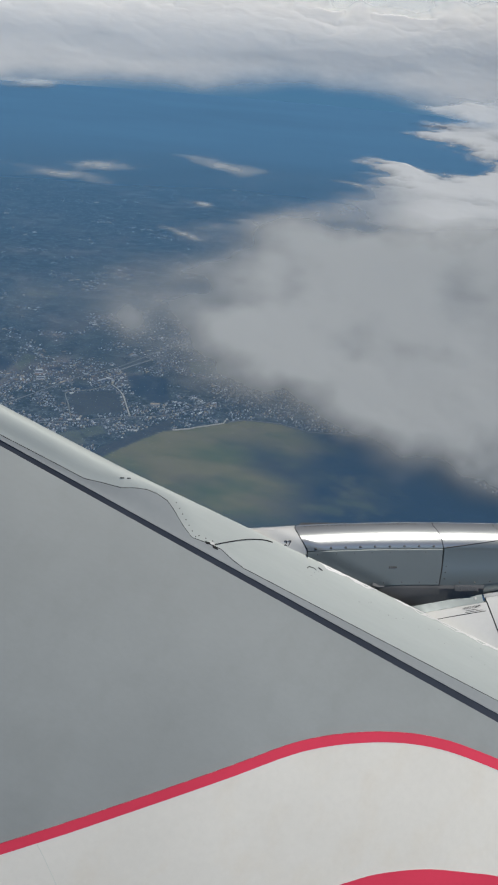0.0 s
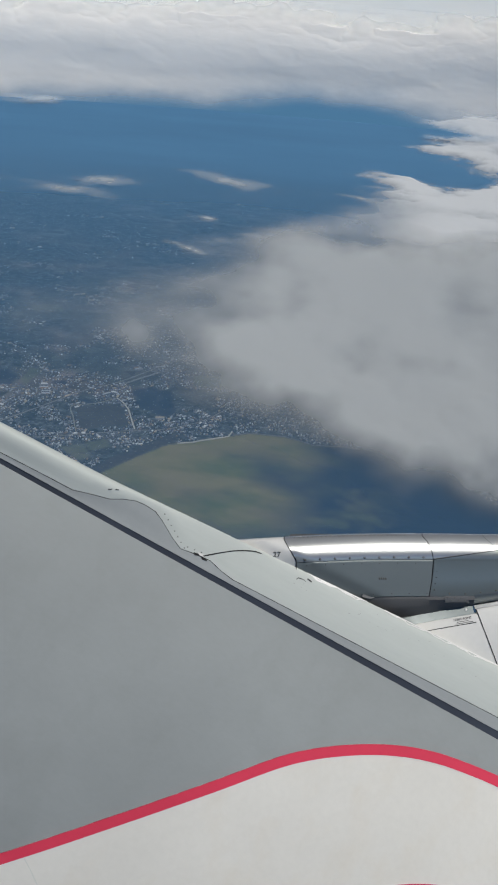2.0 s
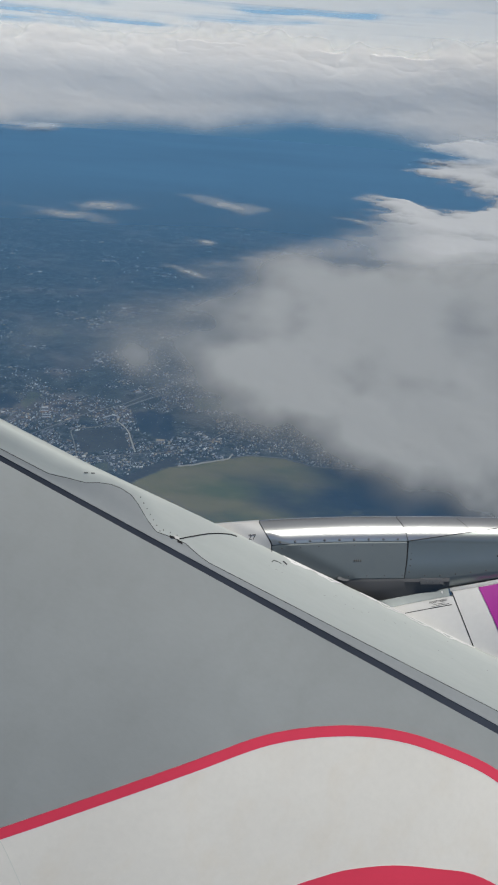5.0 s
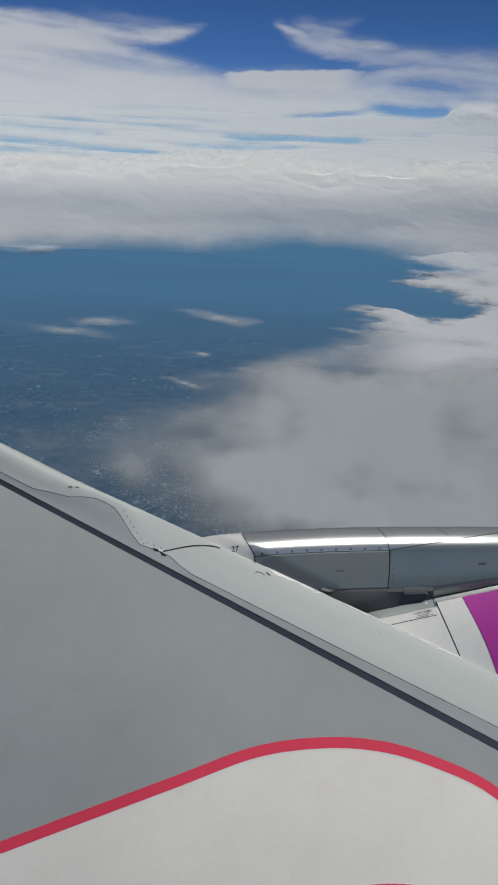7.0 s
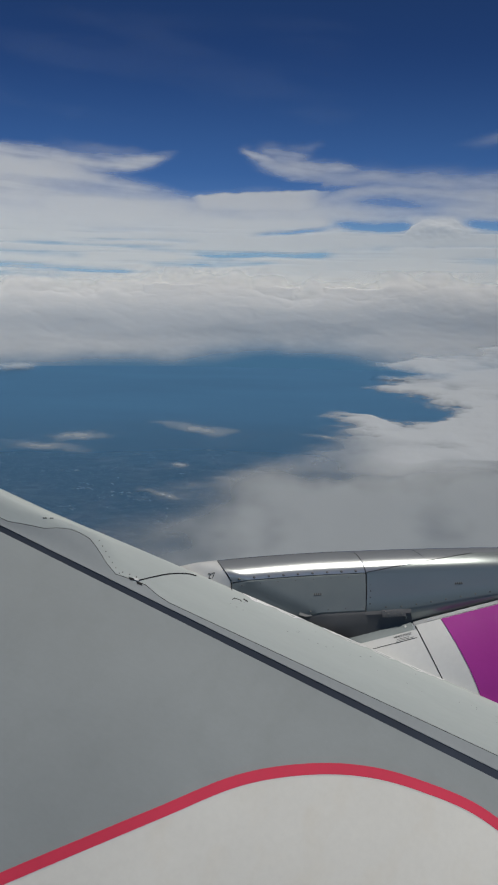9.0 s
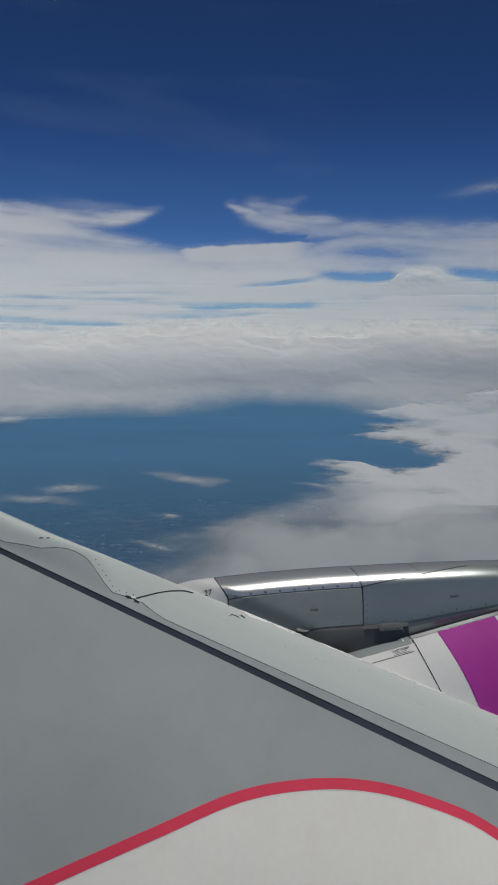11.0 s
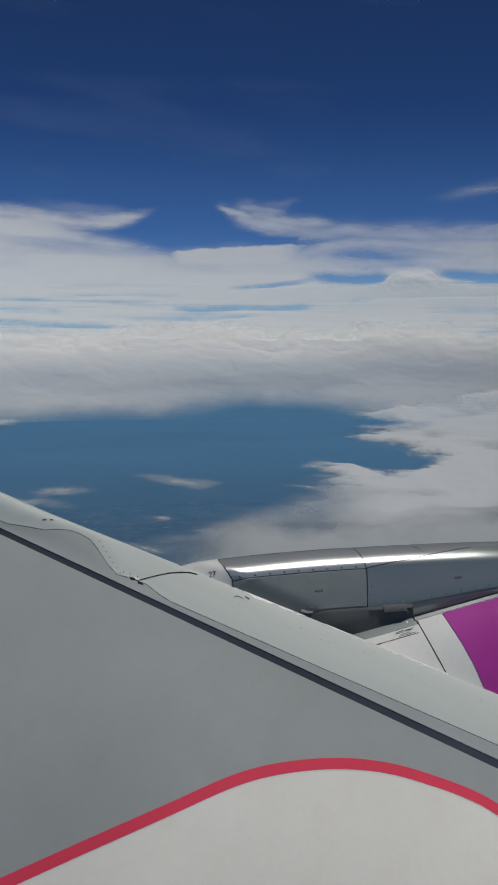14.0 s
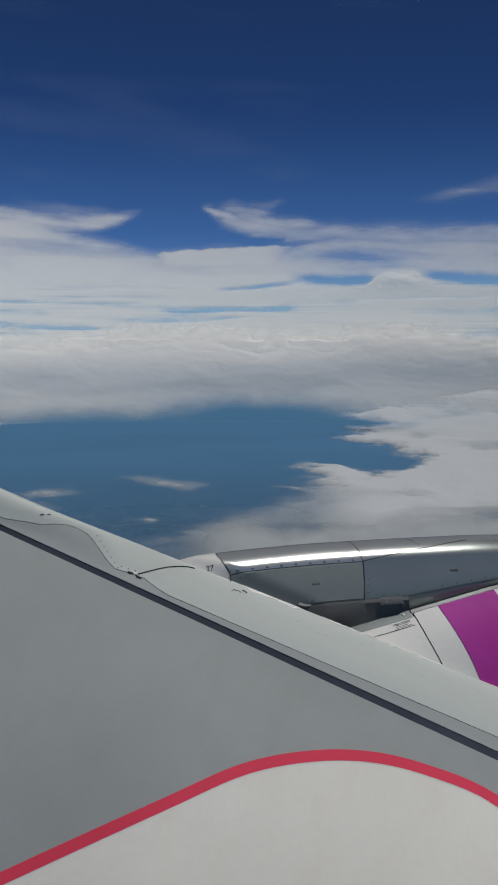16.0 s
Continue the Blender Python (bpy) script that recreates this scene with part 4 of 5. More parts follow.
part("leading_edge_panel", loft([panel_ring(a) for a in stations if a > -1.9], True), GREY_LIGHT, wing, "light grey fixed panel")
part("groove", loft([[(a, seam(a) - 0.004, 0.0015 + lift(a, seam(a) - 0.004)), (a, seam(a) + 0.003, 0.0015 + lift(a, seam(a))), (a, seam(a) + 0.003, -0.05), (a, seam(a) - 0.004, -0.05)] for a in stations], True), GROOVE, wing)


def slat_ring(a):
    b0, b1 = seam(a) + 0.0015, nose(a)
    c = b1 - b0
    ring = [(a, b0, -0.03)] + [(a, b0 + c * s, slat_height(a, b0 + c * s)) for s in (0, 0.1, 0.2, 0.32, 0.45, 0.58, 0.7, 0.8, 0.88, 0.94, 0.975)]
    h = slat_height(a, b1)
    ring += [(a, b1, h - 0.001), (a, b1 + 0.001, h - 0.014), (a, b1 - 0.008, h - 0.045), (a, b1 - 0.05, -0.09), (a, b0, -0.14)]
    return ring


# two slats meet at a curved gap beside the pylon
gap = spline([(-0.500, 0.090, 0), (-0.451, 0.130, 0), (-0.380, 0.183, 0), (-0.310, 0.219, 0), (-0.268, 0.2295, 0)], 5)
slat_out = part("slat", loft([slat_ring(a) for a in stations if a <= -0.20], True), SLAT, wing, "pale grey outer slat")
slat_in = part("slat", loft([slat_ring(a) for a in stations if a >= -0.24], True), SLAT, wing, "pale grey inner slat with scuffed edge")


def slat_top(a, b_):
    return slat_height(a, min(b_, nose(a)))


rings = []
for k, p in enumerate(gap):
    q = gap[min(k + 1, len(gap) - 1)] - gap[max(k - 1, 0)]
    d = q.to_2d().normalized()
    s = Vector((-d.y, d.x)) * 0.0024
    h = slat_top(p.x, p.y) + 0.0025
    rings.append([(p.x + s.x, p.y + s.y, h), (p.x - s.x, p.y - s.y, h), (p.x - s.x, p.y - s.y, h - 0.02), (p.x + s.x, p.y + s.y, h - 0.02)])
part("gap_seal", loft(rings, True), GROOVE, slat_in, "thin dark gap between two slats")


def disc(x, y, h, r, material, parent, name="rivet", n=10, high=0.0016, frame_axes=None):
    bm = bmesh.new()
    bmesh.ops.create_cone(bm, cap_ends=True, segments=n, radius1=r, radius2=r * 0.8, depth=high)
    bmesh.ops.translate(bm, verts=bm.verts, vec=(0, 0, high / 2))
    if frame_axes is not None:
        bm.transform(frame_axes)
    bmesh.ops.translate(bm, verts=bm.verts, vec=(x, y, h))
    return part(name, bm, material, parent)


for k in range(7):
    u = k / 6
    x, y = -0.748 + u * 0.15, 0.168 - u * 0.088
    disc(x + 0.012, y + 0.006, slat_top(x + 0.012, y + 0.006) - 0.001, 0.0035, FASTENER, slat_out)
for k in range(4):
    x = -0.575 + k * 0.033
    disc(x, seam(x) + 0.018, slat_top(x, seam(x) + 0.018) - 0.001, 0.0035, FASTENER, slat_out)
# hinge fitting at the slat's corner
part("hinge_cap", plate([(-0.540, 0.090), (-0.516, 0.094), (-0.508, 0.088), (-0.530, 0.080)], 0.0, 0.007), GROOVE, slat_out, "small black hinge cover")
part("hinge_cap", plate([(-0.500, 0.088), (-0.474, 0.090), (-0.468, 0.082), (-0.492, 0.079)], 0.0, 0.006), GROOVE, slat_out, "small black hinge cover")
part("hinge_pad", plate([(-0.524, 0.099), (-0.498, 0.101), (-0.490, 0.092), (-0.512, 0.090)], 0.0, 0.008), COWL, slat_out, "small white hinge pad")


def bar(x, y, length, high, way, h, parent, material=INK, thick=0.0015):
    d = Vector(way).to_2d().normalized()
    s = Vector((-d.y, d.x))
    o = Vector((x, y))
    pts = [o - d * length / 2 - s * high / 2, o + d * length / 2 - s * high / 2, o + d * length / 2 + s * high / 2, o - d * length / 2 + s * high / 2]
    return part("stencil_bar", plate([tuple(p) for p in pts], h, h + thick), material, parent)


ALONG = (0.88, 0.475)
for x, y, l in ((-1.000, 0.151, 0.018), (-0.973, 0.164, 0.016)):
    bar(x, y, l, 0.005, ALONG, slat_top(x, y), slat_out)
for x, y, l, wide, way in ((-0.070, 0.2085, 0.012, 0.0035, (0.5, 1)), (-0.056, 0.2165, 0.024, 0.0035, (1, 0.18)), (-0.036, 0.2175, 0.014, 0.0030, (1, -0.25)), (-0.016, 0.229, 0.024, 0.0060, (1, -0.15))):
    bar(x, y, l, wide, way, slat_top(x, y), slat_in)
rng = random.Random(4)
for k in range(34):                                # scuffs along the inner slat
    a = -0.10 + 1.5 * rng.random()
    y = seam(a) + (0.66 + 0.07 * rng.gauss(0, 1)) * (nose(a) - seam(a))
    bar(a, y, 0.0025 + 0.007 * rng.random() ** 2, 0.0010 + 0.001 * rng.random(), (1, rng.uniform(-0.1, 0.25)), slat_top(a, y), slat_in, SCUFF, 0.001).name = "scuff"

# worn leading edge, its glint put in as a bright strip
for a0, a1 in ((-0.04, 0.27), (0.36, 0.97)):
    rings = []
    for a in np.linspace(a0, a1, 40):
        f = (0.0105 + 0.0035 * math.sin(a * 40) + 0.002 * math.sin(a * 93)) * min(1, (a - a0) / 0.05 + 0.1, (a1 - a) / 0.05 + 0.1)
        rings.append([(a, nose(a) - f, slat_top(a, nose(a) - f) + h) for h in (0.0008, -0.004)] + [(a, nose(a) + 0.001, slat_top(a, nose(a)) + h) for h in (-0.004, 0.0002)])
    part("glint_edge", loft(rings, True), WORN_GLINT, slat_in, "worn metal edge with its glint painted bright")

# white walkway area with its red border
def drape(top, foot, low, high, steps=24):
    """A painted field on the cambered skin, from its upper edge back to a line behind."""
    rings = []
    for p, f in zip(top, foot):
        pts = [(p.x + (f[0] - p.x) * u, p.y + (f[1] - p.y) * u) for u in np.linspace(0, 1, steps)]
        rings.append([(x, y, camber(y) + high) for x, y in pts] + [(x, y, camber(y) + low) for x, y in pts[::-1]])
    return loft(rings, True)


border = spline([(-1.9, -2.64, 0), (-1.2, -1.955, 0), (-0.6, -1.3475, 0), (-0.3, -1.038, 0), (0.0, -0.730, 0), (0.25, -0.477, 0), (0.5, -0.310, 0),
                 (0.75, -0.202, 0), (1.0, -0.150, 0), (1.3, -0.137, 0), (1.6, -0.226, 0), (2.0, -0.47, 0)], 8)
walkway = part("walkway", drape(border, [(p.x, -3.1) for p in border], -0.02, 0.003, 48), WHITE, wing, "off-white painted wing root area")
part("border_stripe", band(border, 0.046, -0.01, 0.0065, camber), RED, walkway, "crimson painted border stripe")
inner = []
for k, p in enumerate(border):
    d = (border[min(k + 1, len(border) - 1)] - border[max(k - 1, 0)]).to_2d().normalized()
    inner.append(Vector((p.x + d.y * 0.046, p.y - d.x * 0.046, 0)))
part("edging", band(inner, 0.0040, -0.01, 0.005, camber), COWL, walkway, "fine white paint edge")
mark = spline([(0.55, -1.14, 0), (0.64, -1.01, 0), (0.737, -0.915, 0), (0.834, -0.834, 0), (1.006, -0.731, 0), (1.194, -0.657, 0), (1.366, -0.604, 0), (1.6, -0.60, 0)], 6)
mark = [p + Vector((0.005, 0.019, 0)) for p in mark]
foot = [(p.x + 0.02, -1.22 - 0.2 * min(max((p.x - 0.5) / 0.35, 0), 1) + 0.2 * min(max((p.x - 1.0) / 0.6, 0), 1)) for p in mark]
part("edging", drape([p + Vector((-0.002, 0.004, 0)) for p in mark], foot, -0.01, 0.0050), COWL, walkway, "fine white paint edge")
part("red_patch", drape(mark, foot, -0.01, 0.0075), RED, walkway, "crimson painted rounded patch")
part("panel_joint", band([Vector(p) for p in ((-0.575, -1.345, 0), (-0.50, -1.395, 0), (-0.415, -1.459, 0), (-0.2, -1.63, 0))], 0.0028, -0.01, 0.0045, camber), SLAT, walkway)

# engine pylon behind the leading edge
N0, NA, NW = Vector((0.480, 0.285)), Vector((0.77, 0.638)), Vector((0.638, -0.77))
P0, PA, PQ = Vector((-0.211, 0.360)), Vector((0.873, 0.488)), Vector((-0.488, 0.873))


def ahead(v):
    """0 beside the leading edge, growing to 1 well ahead of it."""
    return min(max((v.y - nose(v.x)) / 0.46, 0), 1)


def rise(s):
    return 0.055 + 0.088 * min(s, 1.3)       # the pylon comes nearer to the fuselage as it runs forward


def on_pylon(s, q, h):
    v = P0 + PA * s + PQ * q
    h += rise(s)
    x, y = v.x - 0.21 * h, v.y - 0.335 * h
    return (x, y, h - 0.034 * float(smooth(0.06, -0.01, y - nose(x))))       # sinks towards the slat at the leading edge


def on_cowl(n, w, up=0.0):
    v = N0 + NA * n + NW * w
    h = -0.625 + 0.022 + (0.07 + 0.09 * float(smooth(-0.25, 0.5, n))) * ahead(v) + math.sqrt(max(0.60 ** 2 - (w - 0.28) ** 2, 0.0)) + up
    return (v.x - 0.21 * h, v.y - 0.335 * h, h)


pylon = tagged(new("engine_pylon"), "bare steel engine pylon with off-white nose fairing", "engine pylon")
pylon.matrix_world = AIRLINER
def crown_height(q):
    """The crown's rounding, falling away to both sides."""
    if q > -0.0731:
        return -4.3 * (q + 0.0731) ** 2
    return 0.0731 * (math.sqrt(max(1 - (q / 0.0731 + 1) ** 2, 0.0)) - 1)


UPPER = [(-0.06, -0.30), (0.0, -0.08), (0.008, -0.055), (0.007, -0.033)] + [(q, crown_height(q)) for q in (0.0, -0.012, -0.025, -0.040, -0.056, -0.0731, -0.0833, -0.0945, -0.104)]


def fine(profile, gap=0.02):
    """The same outline with more points along its long sides."""
    out = [profile[0]]
    for (q0, h0), (q1, h1) in zip(profile, profile[1:]):
        n = max(int(math.hypot(q1 - q0, h1 - h0) / gap), 1)
        out += [(q0 + (q1 - q0) * k / n, h0 + (h1 - h0) * k / n) for k in range(1, n + 1)]
    return out


def bow(s):
    return -0.018 * ((s - 0.6) / 0.6) ** 2 if s < 0.6 else -0.012 * ((s - 0.6) / 0.8) ** 2


def nose_edge(q):
    """Slanted rear edge of the nose fairing."""
    return 0.063 * min(max(-q / 0.095, 0), 1)


def joint(q):
    """Bowed joint between the two lengths of panel."""
    return float(np.interp(q, [-0.29, -0.2, -0.11, -0.06, -0.02, 0], [-0.012, 0.006, 0.018, 0.010, -0.010, -0.030]))


def trimmed(bm):
    """Cuts away what would lie behind the leading edge, inside the slat."""
    bmesh.ops.bisect_plane(bm, geom=bm.verts[:] + bm.edges[:] + bm.faces[:], plane_co=(0.4, 0.2725, 0), plane_no=(-0.0533, 1, 0), clear_inner=True)
    bmesh.ops.holes_fill(bm, edges=[e for e in bm.edges if e.is_boundary])
    return bm


def shell(s0, s1, profile, edge0=None, edge1=None, steps=10):
    rings = []
    for k in range(steps + 1):
        u = k / steps
        ring = []
        for q, h in profile:
            a, b_ = s0 + (edge0(q) if edge0 else 0), s1 + (edge1(q) if edge1 else 0)
            s = a + (b_ - a) * u
            ring.append(on_pylon(s, q + bow(s), h - (0.18 * (s + 0.02) ** 2 * 4 if s < -0.02 else 0)))
        rings.append(ring)
    return loft(rings, True)


nose_profile = UPPER + [(-0.14, -0.024), (-0.17, -0.05), (-0.18, -0.30)]
fairing = part("nose_fairing", trimmed(shell(-0.30, -0.002, fine(nose_profile), None, nose_edge, 24)), COWL, pylon, "off-white pylon nose fairing")
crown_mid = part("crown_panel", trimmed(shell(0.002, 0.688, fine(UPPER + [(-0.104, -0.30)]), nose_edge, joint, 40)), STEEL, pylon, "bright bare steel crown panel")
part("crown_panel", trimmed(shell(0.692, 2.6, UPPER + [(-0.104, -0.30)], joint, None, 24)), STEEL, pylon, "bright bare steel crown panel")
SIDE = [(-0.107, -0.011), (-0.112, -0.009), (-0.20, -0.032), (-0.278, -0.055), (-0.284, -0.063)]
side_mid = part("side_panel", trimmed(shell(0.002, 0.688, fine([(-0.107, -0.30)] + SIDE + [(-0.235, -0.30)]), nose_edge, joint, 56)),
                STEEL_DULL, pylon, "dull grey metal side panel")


def lap(s):
    """Upper edge of the rear side panel, which climbs over the crown."""
    return -0.105 + 0.082 * min(max((s - 0.70) / 0.55, 0), 1)


def sill(s):
    """Lower edge of the rear side panel."""
    return -0.284 + 0.13 * max(s - 0.87, 0)


rings = []
for k in range(25):
    s = 0.693 + 1.9 * k / 24
    top, low = lap(s), sill(s)
    prof = [(top, crown_height(top) - 0.02)] + [(q, crown_height(q) + 0.0025) for q in (top + (-0.106 - top) * u / 5 for u in range(6))]
    prof += [(-0.112, -0.0085), (0.5 * (low - 0.112), -0.009 + 0.29 * (0.5 * (low - 0.112) + 0.112)), (low + 0.008, -0.009 + 0.30 * (low + 0.120)), (low, -0.013 + 0.30 * (low + 0.112)), (low + 0.05, -0.28), (top, -0.28)]
    fade = max(1 - k / 4, 0)
    rings.append([on_pylon(s + fade * joint(q), q + bow(s), h) for q, h in prof])
side_aft = part("side_panel", loft(rings, True), STEEL_BRUSHED, pylon, "brushed grey metal rear side panel")
rings = []
for k in range(22):                                     # raised bead along the lap
    s = 0.712 + 0.54 * k / 21
    q = lap(s)
    rings.append([on_pylon(s, q + o + bow(s), crown_height(q + o) + h) for o, h in ((-0.0012, 0.0), (-0.0012, 0.0042), (0.0016, 0.0042), (0.0016, 0.0))])
part("lap_edge", loft(rings, True), GROOVE, side_aft, "dark edge where the side laps the crown")


def lip(s):
    """Where the cowl's upper lip runs beside the pylon, and its height over the pylon's own base."""
    n = (s - (N0 - P0).dot(PA)) / NA.dot(PA)
    v = N0 + NA * n
    return (v - P0).dot(PQ), on_cowl(n, 0.0)[2] - rise(s)


rings = []
for k in range(15):                                     # metal fairing between side panel and cowl
    s = 0.872 + 1.7 * k / 14
    low, (end, end_h) = sill(s), lip(s)
    top_h, end_h = -0.0150 + 0.30 * (low + 0.112), end_h - 0.012
    prof = [(low + 0.004, top_h)] + [(low + (end - low) * u, top_h + (end_h - top_h) * (0.35 * u + 0.65 * u * u)) for u in (0.25, 0.5, 0.75, 1.0)] + [(end, end_h - 0.12), (low + 0.04, end_h - 0.12)]
    rings.append([on_pylon(s, q + bow(s) * (1 - min(max((low - q) / (low - end), 0), 1)), h) for q, h in prof])
lower = part("lower_fairing", loft(rings, True), STEEL_BRUSHED, pylon, "smooth metal lower fairing")
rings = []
for s in np.linspace(0.15, 0.90, 50):                   # recess under the side panel, its shade painted as dark grey
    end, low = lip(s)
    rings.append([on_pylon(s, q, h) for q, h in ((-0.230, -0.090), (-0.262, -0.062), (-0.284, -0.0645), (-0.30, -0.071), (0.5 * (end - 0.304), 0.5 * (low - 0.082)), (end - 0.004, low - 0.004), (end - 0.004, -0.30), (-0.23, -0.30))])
recess = part("recess", trimmed(loft(rings, True)), CAVITY, pylon, "gap under the pylon, its shade painted dark")
rings = []
for s in np.linspace(0.30, 0.868, 7):
    end, low = lip(s)
    rings.append([on_pylon(s, end + o, h + low) for o, h in ((0.012, -0.01), (0.012, 0.004), (0.034, 0.006), (0.036, -0.02))])
ledge = part("ledge", trimmed(loft(rings, True)), LEDGE, recess, "dark grey metal ledge")
for k in range(4):
    s = 0.50 + 0.085 * k
    end, low = lip(s)
    p = on_pylon(s, end + 0.023, low + 0.005)
    disc(p[0], p[1], p[2], 0.0036, FASTENER, ledge)
# backing added behind the recess, in the same painted shade
part("keel", trimmed(loft([[on_pylon(s, q, h) for q, h in ((-0.03, -0.17), (-0.34, -0.17), (-0.34, -0.30), (-0.03, -0.30))] for s in np.linspace(0.0, 2.5, 40)], True)), CAVITY, pylon, "backing under the pylon, its shade painted dark")
rings = []
for s in np.linspace(0.757, 0.866, 4):
    rings.append([on_pylon(s, q, h) for q, h in ((-0.276, -0.10), (-0.276, -0.0605), (-0.284, -0.0615), (-0.300, -0.0670), (-0.313, -0.0780), (-0.314, -0.083), (-0.305, -0.11))])
bracket = part("bracket", loft(rings, True), BRACKET, pylon, "small riveted metal bracket")
for k in range(6):
    s, q = 0.772 + 0.016 * k, -0.290 - 0.013 * (k % 2)
    p = on_pylon(s, q + 0.002, -0.0625 - 0.005 * (k % 2))
    disc(p[0], p[1], p[2], 0.0034, FASTENER, bracket)
part("tab", plate([(0.235, 0.312), (0.300, 0.345), (0.301, 0.325), (0.295, 0.310), (0.284, 0.297), (0.268, 0.287), (0.235, 0.280)], 0.006, 0.018), BRACKET, pylon, "rounded grey metal tab")
# joint strip; its dark colour also paints the shadow below the bracket
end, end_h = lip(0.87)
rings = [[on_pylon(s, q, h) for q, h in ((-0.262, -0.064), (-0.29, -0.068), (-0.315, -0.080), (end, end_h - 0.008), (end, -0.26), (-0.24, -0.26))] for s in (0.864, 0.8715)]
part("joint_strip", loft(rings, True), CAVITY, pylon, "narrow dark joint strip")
# seams and fasteners
for s, edge, prof in ((0.0, nose_edge, UPPER[1:] + SIDE[2:]), (0.690, joint, UPPER[1:] + SIDE[2:]), (0.955, lambda q: 0.9 * max(-q, 0) ** 0.9, UPPER[1:8])):
    rings = []
    for q, h in prof:
        c = s + edge(q)
        rings.append([on_pylon(c - 0.0012, q + bow(s), h + 0.0015), on_pylon(c + 0.0012, q + bow(s), h + 0.0015), on_pylon(c + 0.0012, q + bow(s), h - 0.02), on_pylon(c - 0.0012, q + bow(s), h - 0.02)])
    part("seam", loft(rings, True), GROOVE, pylon, "dark panel joint")
for k in range(9):
    s = 0.10 + 0.070 * k
    p = on_pylon(s, -0.093 + bow(s), -0.004)
    disc(p[0], p[1], p[2], 0.0072, GROOVE, crown_mid, "fastener_ring", 12, 0.0012)
    disc(p[0], p[1], p[2] + 0.001, 0.0046, FASTENER, crown_mid, high=0.0025)
for k in range(7):
    s = 0.11 + 0.085 * k
    p = on_pylon(s, -0.121 + bow(s), -0.013)
    disc(p[0], p[1], p[2], 0.0042, FASTENER, side_mid)
    p = on_pylon(s + 0.05, -0.266 + bow(s), -0.0525)
    disc(p[0], p[1], p[2], 0.0036, FASTENER, side_mid)
for k in range(5):
    q = -0.13 - 0.03 * k
    p = on_pylon(0.71 + joint(q), q, -0.012 + 0.26 * (q + 0.112))
    disc(p[0], p[1], p[2], 0.0036, FASTENER, side_aft)
for k in range(14):
    s = 0.78 + 0.075 * k
    low = sill(s) + 0.016
    p = on_pylon(s, low + bow(s), -0.0085 + 0.30 * (low + 0.112))
    disc(p[0], p[1], p[2], 0.0040, FASTENER, side_aft)
for k in range(26):                                     # bolt heads along the crown's ridge
    s = 0.05 + 0.021 * k
    bm = bmesh.new()
    bmesh.ops.create_uvsphere(bm, u_segments=6, v_segments=4, radius=0.0042)
    p = on_pylon(s, 0.004 + bow(s), -0.027)
    bmesh.ops.translate(bm, verts=bm.verts, vec=p)
    part("bolt", bm, FASTENER, crown_mid)


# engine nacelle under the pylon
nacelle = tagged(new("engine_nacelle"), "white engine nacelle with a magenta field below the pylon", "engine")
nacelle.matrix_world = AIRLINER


def cowl_patch(n0, n1, w0, w1, low, high, curve=None, steps=14, cols=10):
    """A curved sheet with thickness on the cowl between two stations and two girths."""
    top, bot = [], []
    for i in range(cols + 1):
        w = w0 + (w1 - w0) * i / cols
        lo, hi = (n0, n1) if curve is None else (n0 + curve(w), n1 + curve(w))
        top.append([on_cowl(lo + (hi - lo) * k / steps, w, high) for k in range(steps + 1)])
        bot.append([on_cowl(lo + (hi - lo) * k / steps, w, low) for k in range(steps + 1)])
    rings = [t + b_[::-1] for t, b_ in zip(top, bot)]
    return trimmed(loft(rings, True))


def sweep(w):
    return 0.066 * math.sin(min(w / 0.4, 1.2) * 1.45)


cowl_front = part("cowl", cowl_patch(-0.5, 0.343, 0.0375, 0.62, -0.03, 0.0, lambda w: 0.04 * w / 0.26, 30, 40), COWL, nacelle, "white painted cowl panel")
cowl_aft = part("cowl", cowl_patch(0.348, 2.4, 0.018, 0.62, -0.03, 0.0, lambda w: 0.04 * w / 0.26, 60, 40), COWL, nacelle, "white painted cowl panel")
part("cowl_field", cowl_patch(0.478, 0.778, 0.019, 0.60, -0.004, 0.004, sweep, 16, 40), MAGENTA, cowl_aft, "magenta painted field")
part("lip_strip", cowl_patch(-0.5, 0.335, 0.0, 0.036, -0.04, 0.002, None, 24, 4), STEEL_DULL, nacelle, "grey metal edge strip")
part("lip_strip", cowl_patch(0.343, 2.4, 0.0, 0.016, -0.04, 0.002, None, 40, 3), LIP, nacelle, "light grey edge strip")
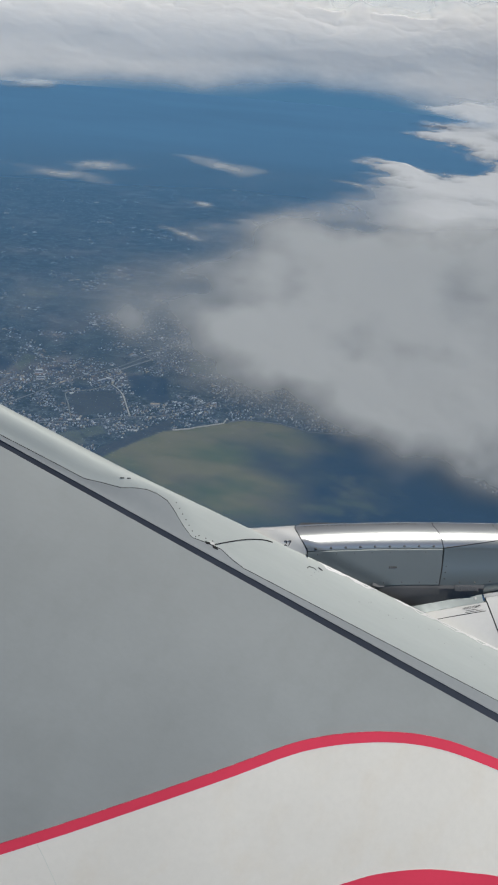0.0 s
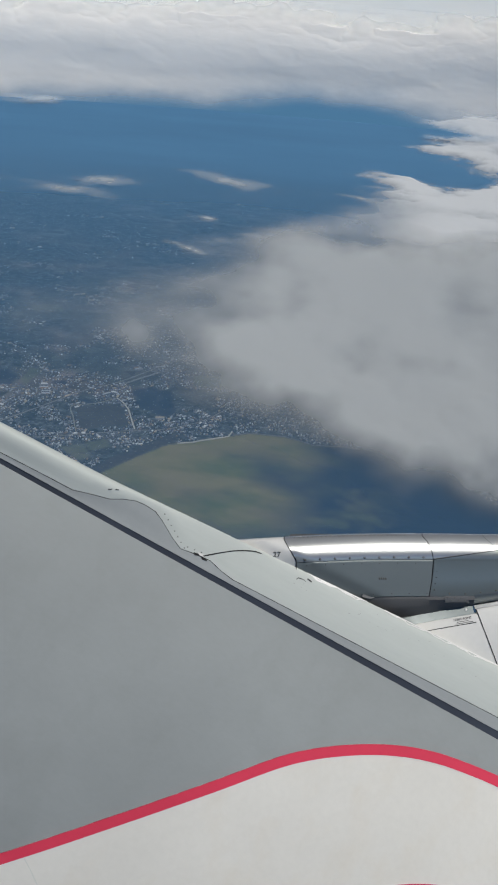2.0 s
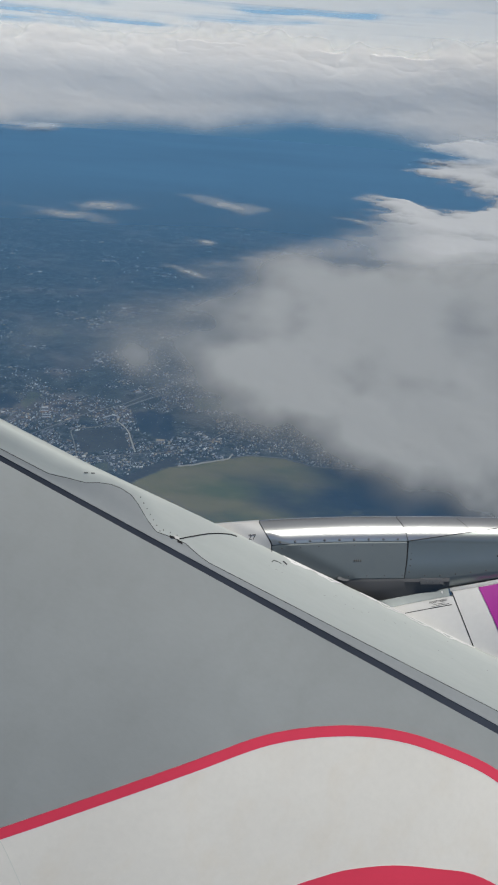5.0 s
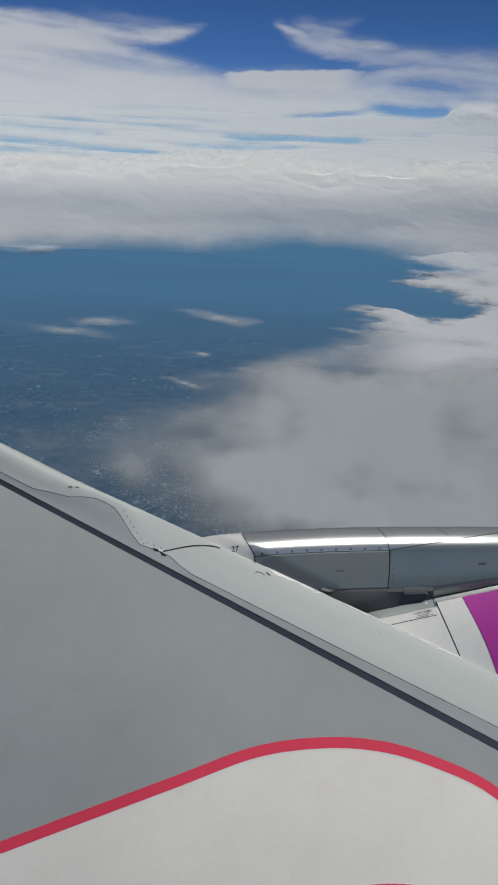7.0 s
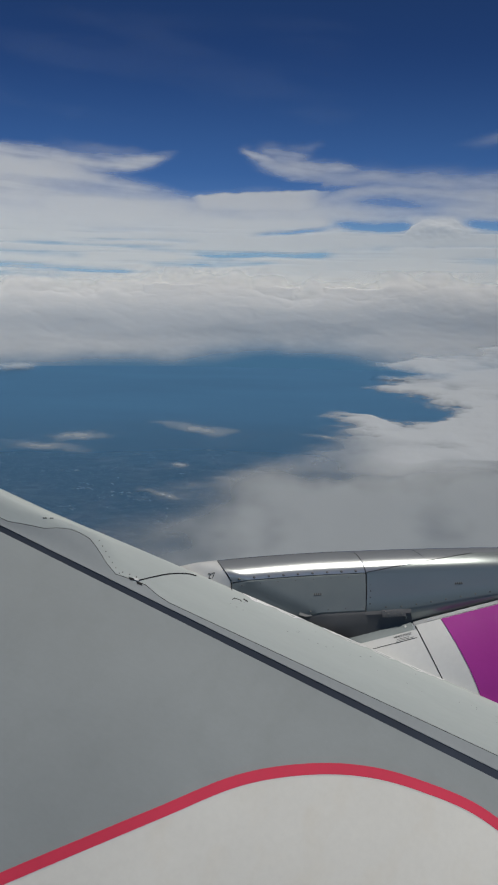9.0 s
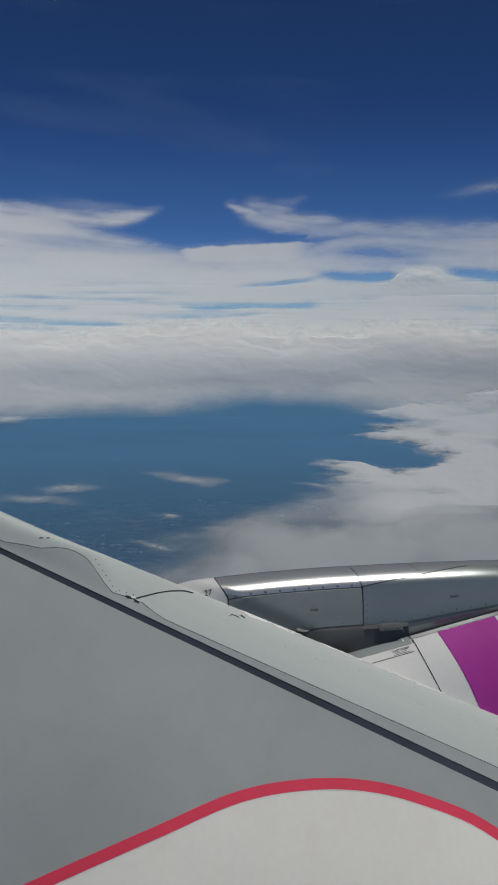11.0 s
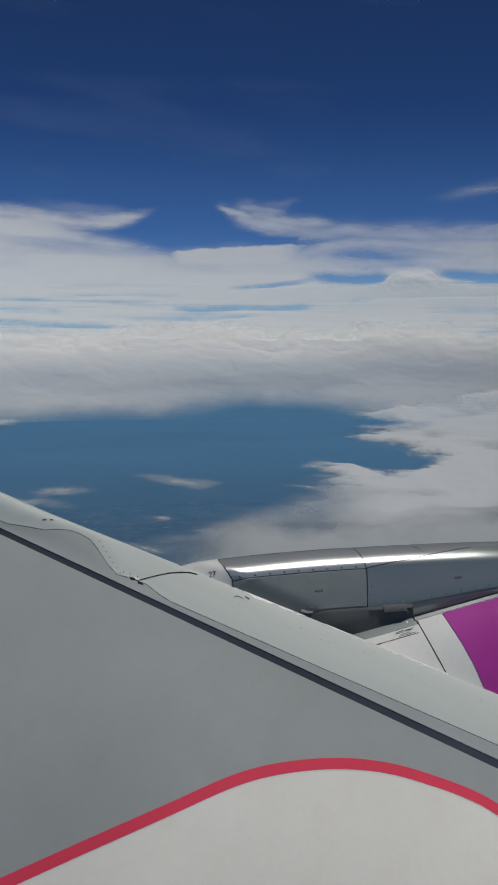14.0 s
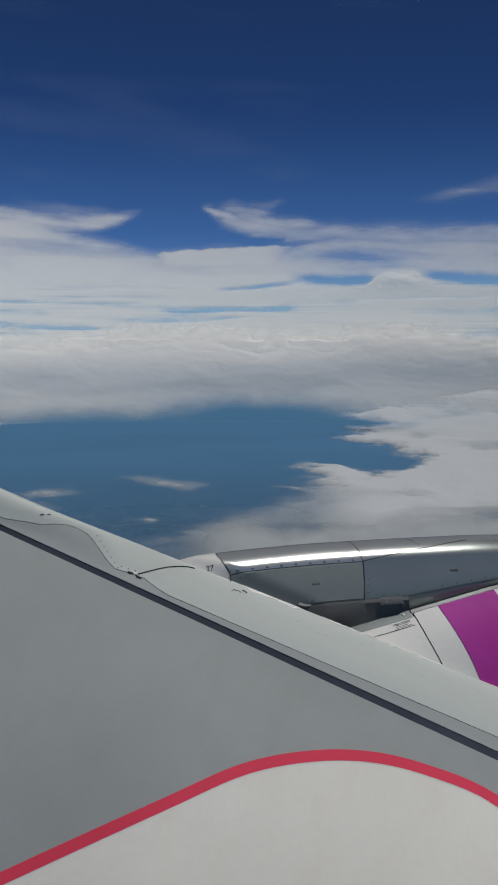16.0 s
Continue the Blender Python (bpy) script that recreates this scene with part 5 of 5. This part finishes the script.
part("seam", cowl_patch(0.343, 0.348, 0.02, 0.5, -0.03, 0.0015, lambda w: 0.04 * w / 0.26, 1, 34), GROOVE, nacelle, "dark panel joint")
part("seam", cowl_patch(0.05, 0.335, 0.0735, 0.0765, -0.01, 0.0015, None, 20, 1), GROOVE, nacelle, "dark panel joint")
p = on_cowl(0.30, 0.012, 0.003)
disc(*p, 0.006, COWL, nacelle)


def lettering(words, size, place, way, parent, name="stencil", bend=None):
    cu = bpy.data.curves.new(name, "FONT")
    cu.body, cu.size, cu.extrude, cu.align_x, cu.align_y = words, size, 0.0008, "CENTER", "CENTER"
    tmp = bpy.data.objects.new(name, cu)
    scene.collection.objects.link(tmp)
    me = bpy.data.meshes.new_from_object(tmp.evaluated_get(bpy.context.evaluated_depsgraph_get()))
    bpy.data.objects.remove(tmp)
    d = Vector(way).to_2d().normalized()
    if bend is not None:
        for v in me.vertices:
            v.co = bend(v.co.x, v.co.y, v.co.z)
    else:
        me.transform(Matrix(((d.x, -d.y, 0, place[0]), (d.y, d.x, 0, place[1]), (0, 0, 1, place[2]), (0, 0, 0, 1))))
    me.materials.clear()
    me.materials.append(INK)
    ob = new(name, me)
    ob.parent = parent
    return tagged(ob, "black stencilled " + words)


lettering("27", 0.034, None, PA, fairing, bend=lambda x, y, z: on_pylon(-0.026 + x, -0.082 + y, crown_height(min(-0.082 + y, -0.075)) + 0.003 + z))
lettering("HOIST POINT", 0.0150, None, PA, cowl_front, bend=lambda x, y, z: on_cowl(0.272 + x, 0.0500 - y, 0.0015 + z))
for w, n0, n1 in ((0.0600, 0.240, 0.300), (0.0670, 0.232, 0.322)):
    part("stencil_bar", cowl_patch(n0, n1, w, w + 0.0022, -0.002, 0.0012, None, 6, 1), INK, cowl_front)
for s, q in ((0.445, -0.195), (1.14, -0.175)):
    for k in range(4):
        v = on_pylon(s + 0.010 * k, q, -0.0285 if s < 1 else -0.0225)
        bar(v[0], v[1], 0.006, 0.009, PA, v[2], side_mid if s < 1 else side_aft)
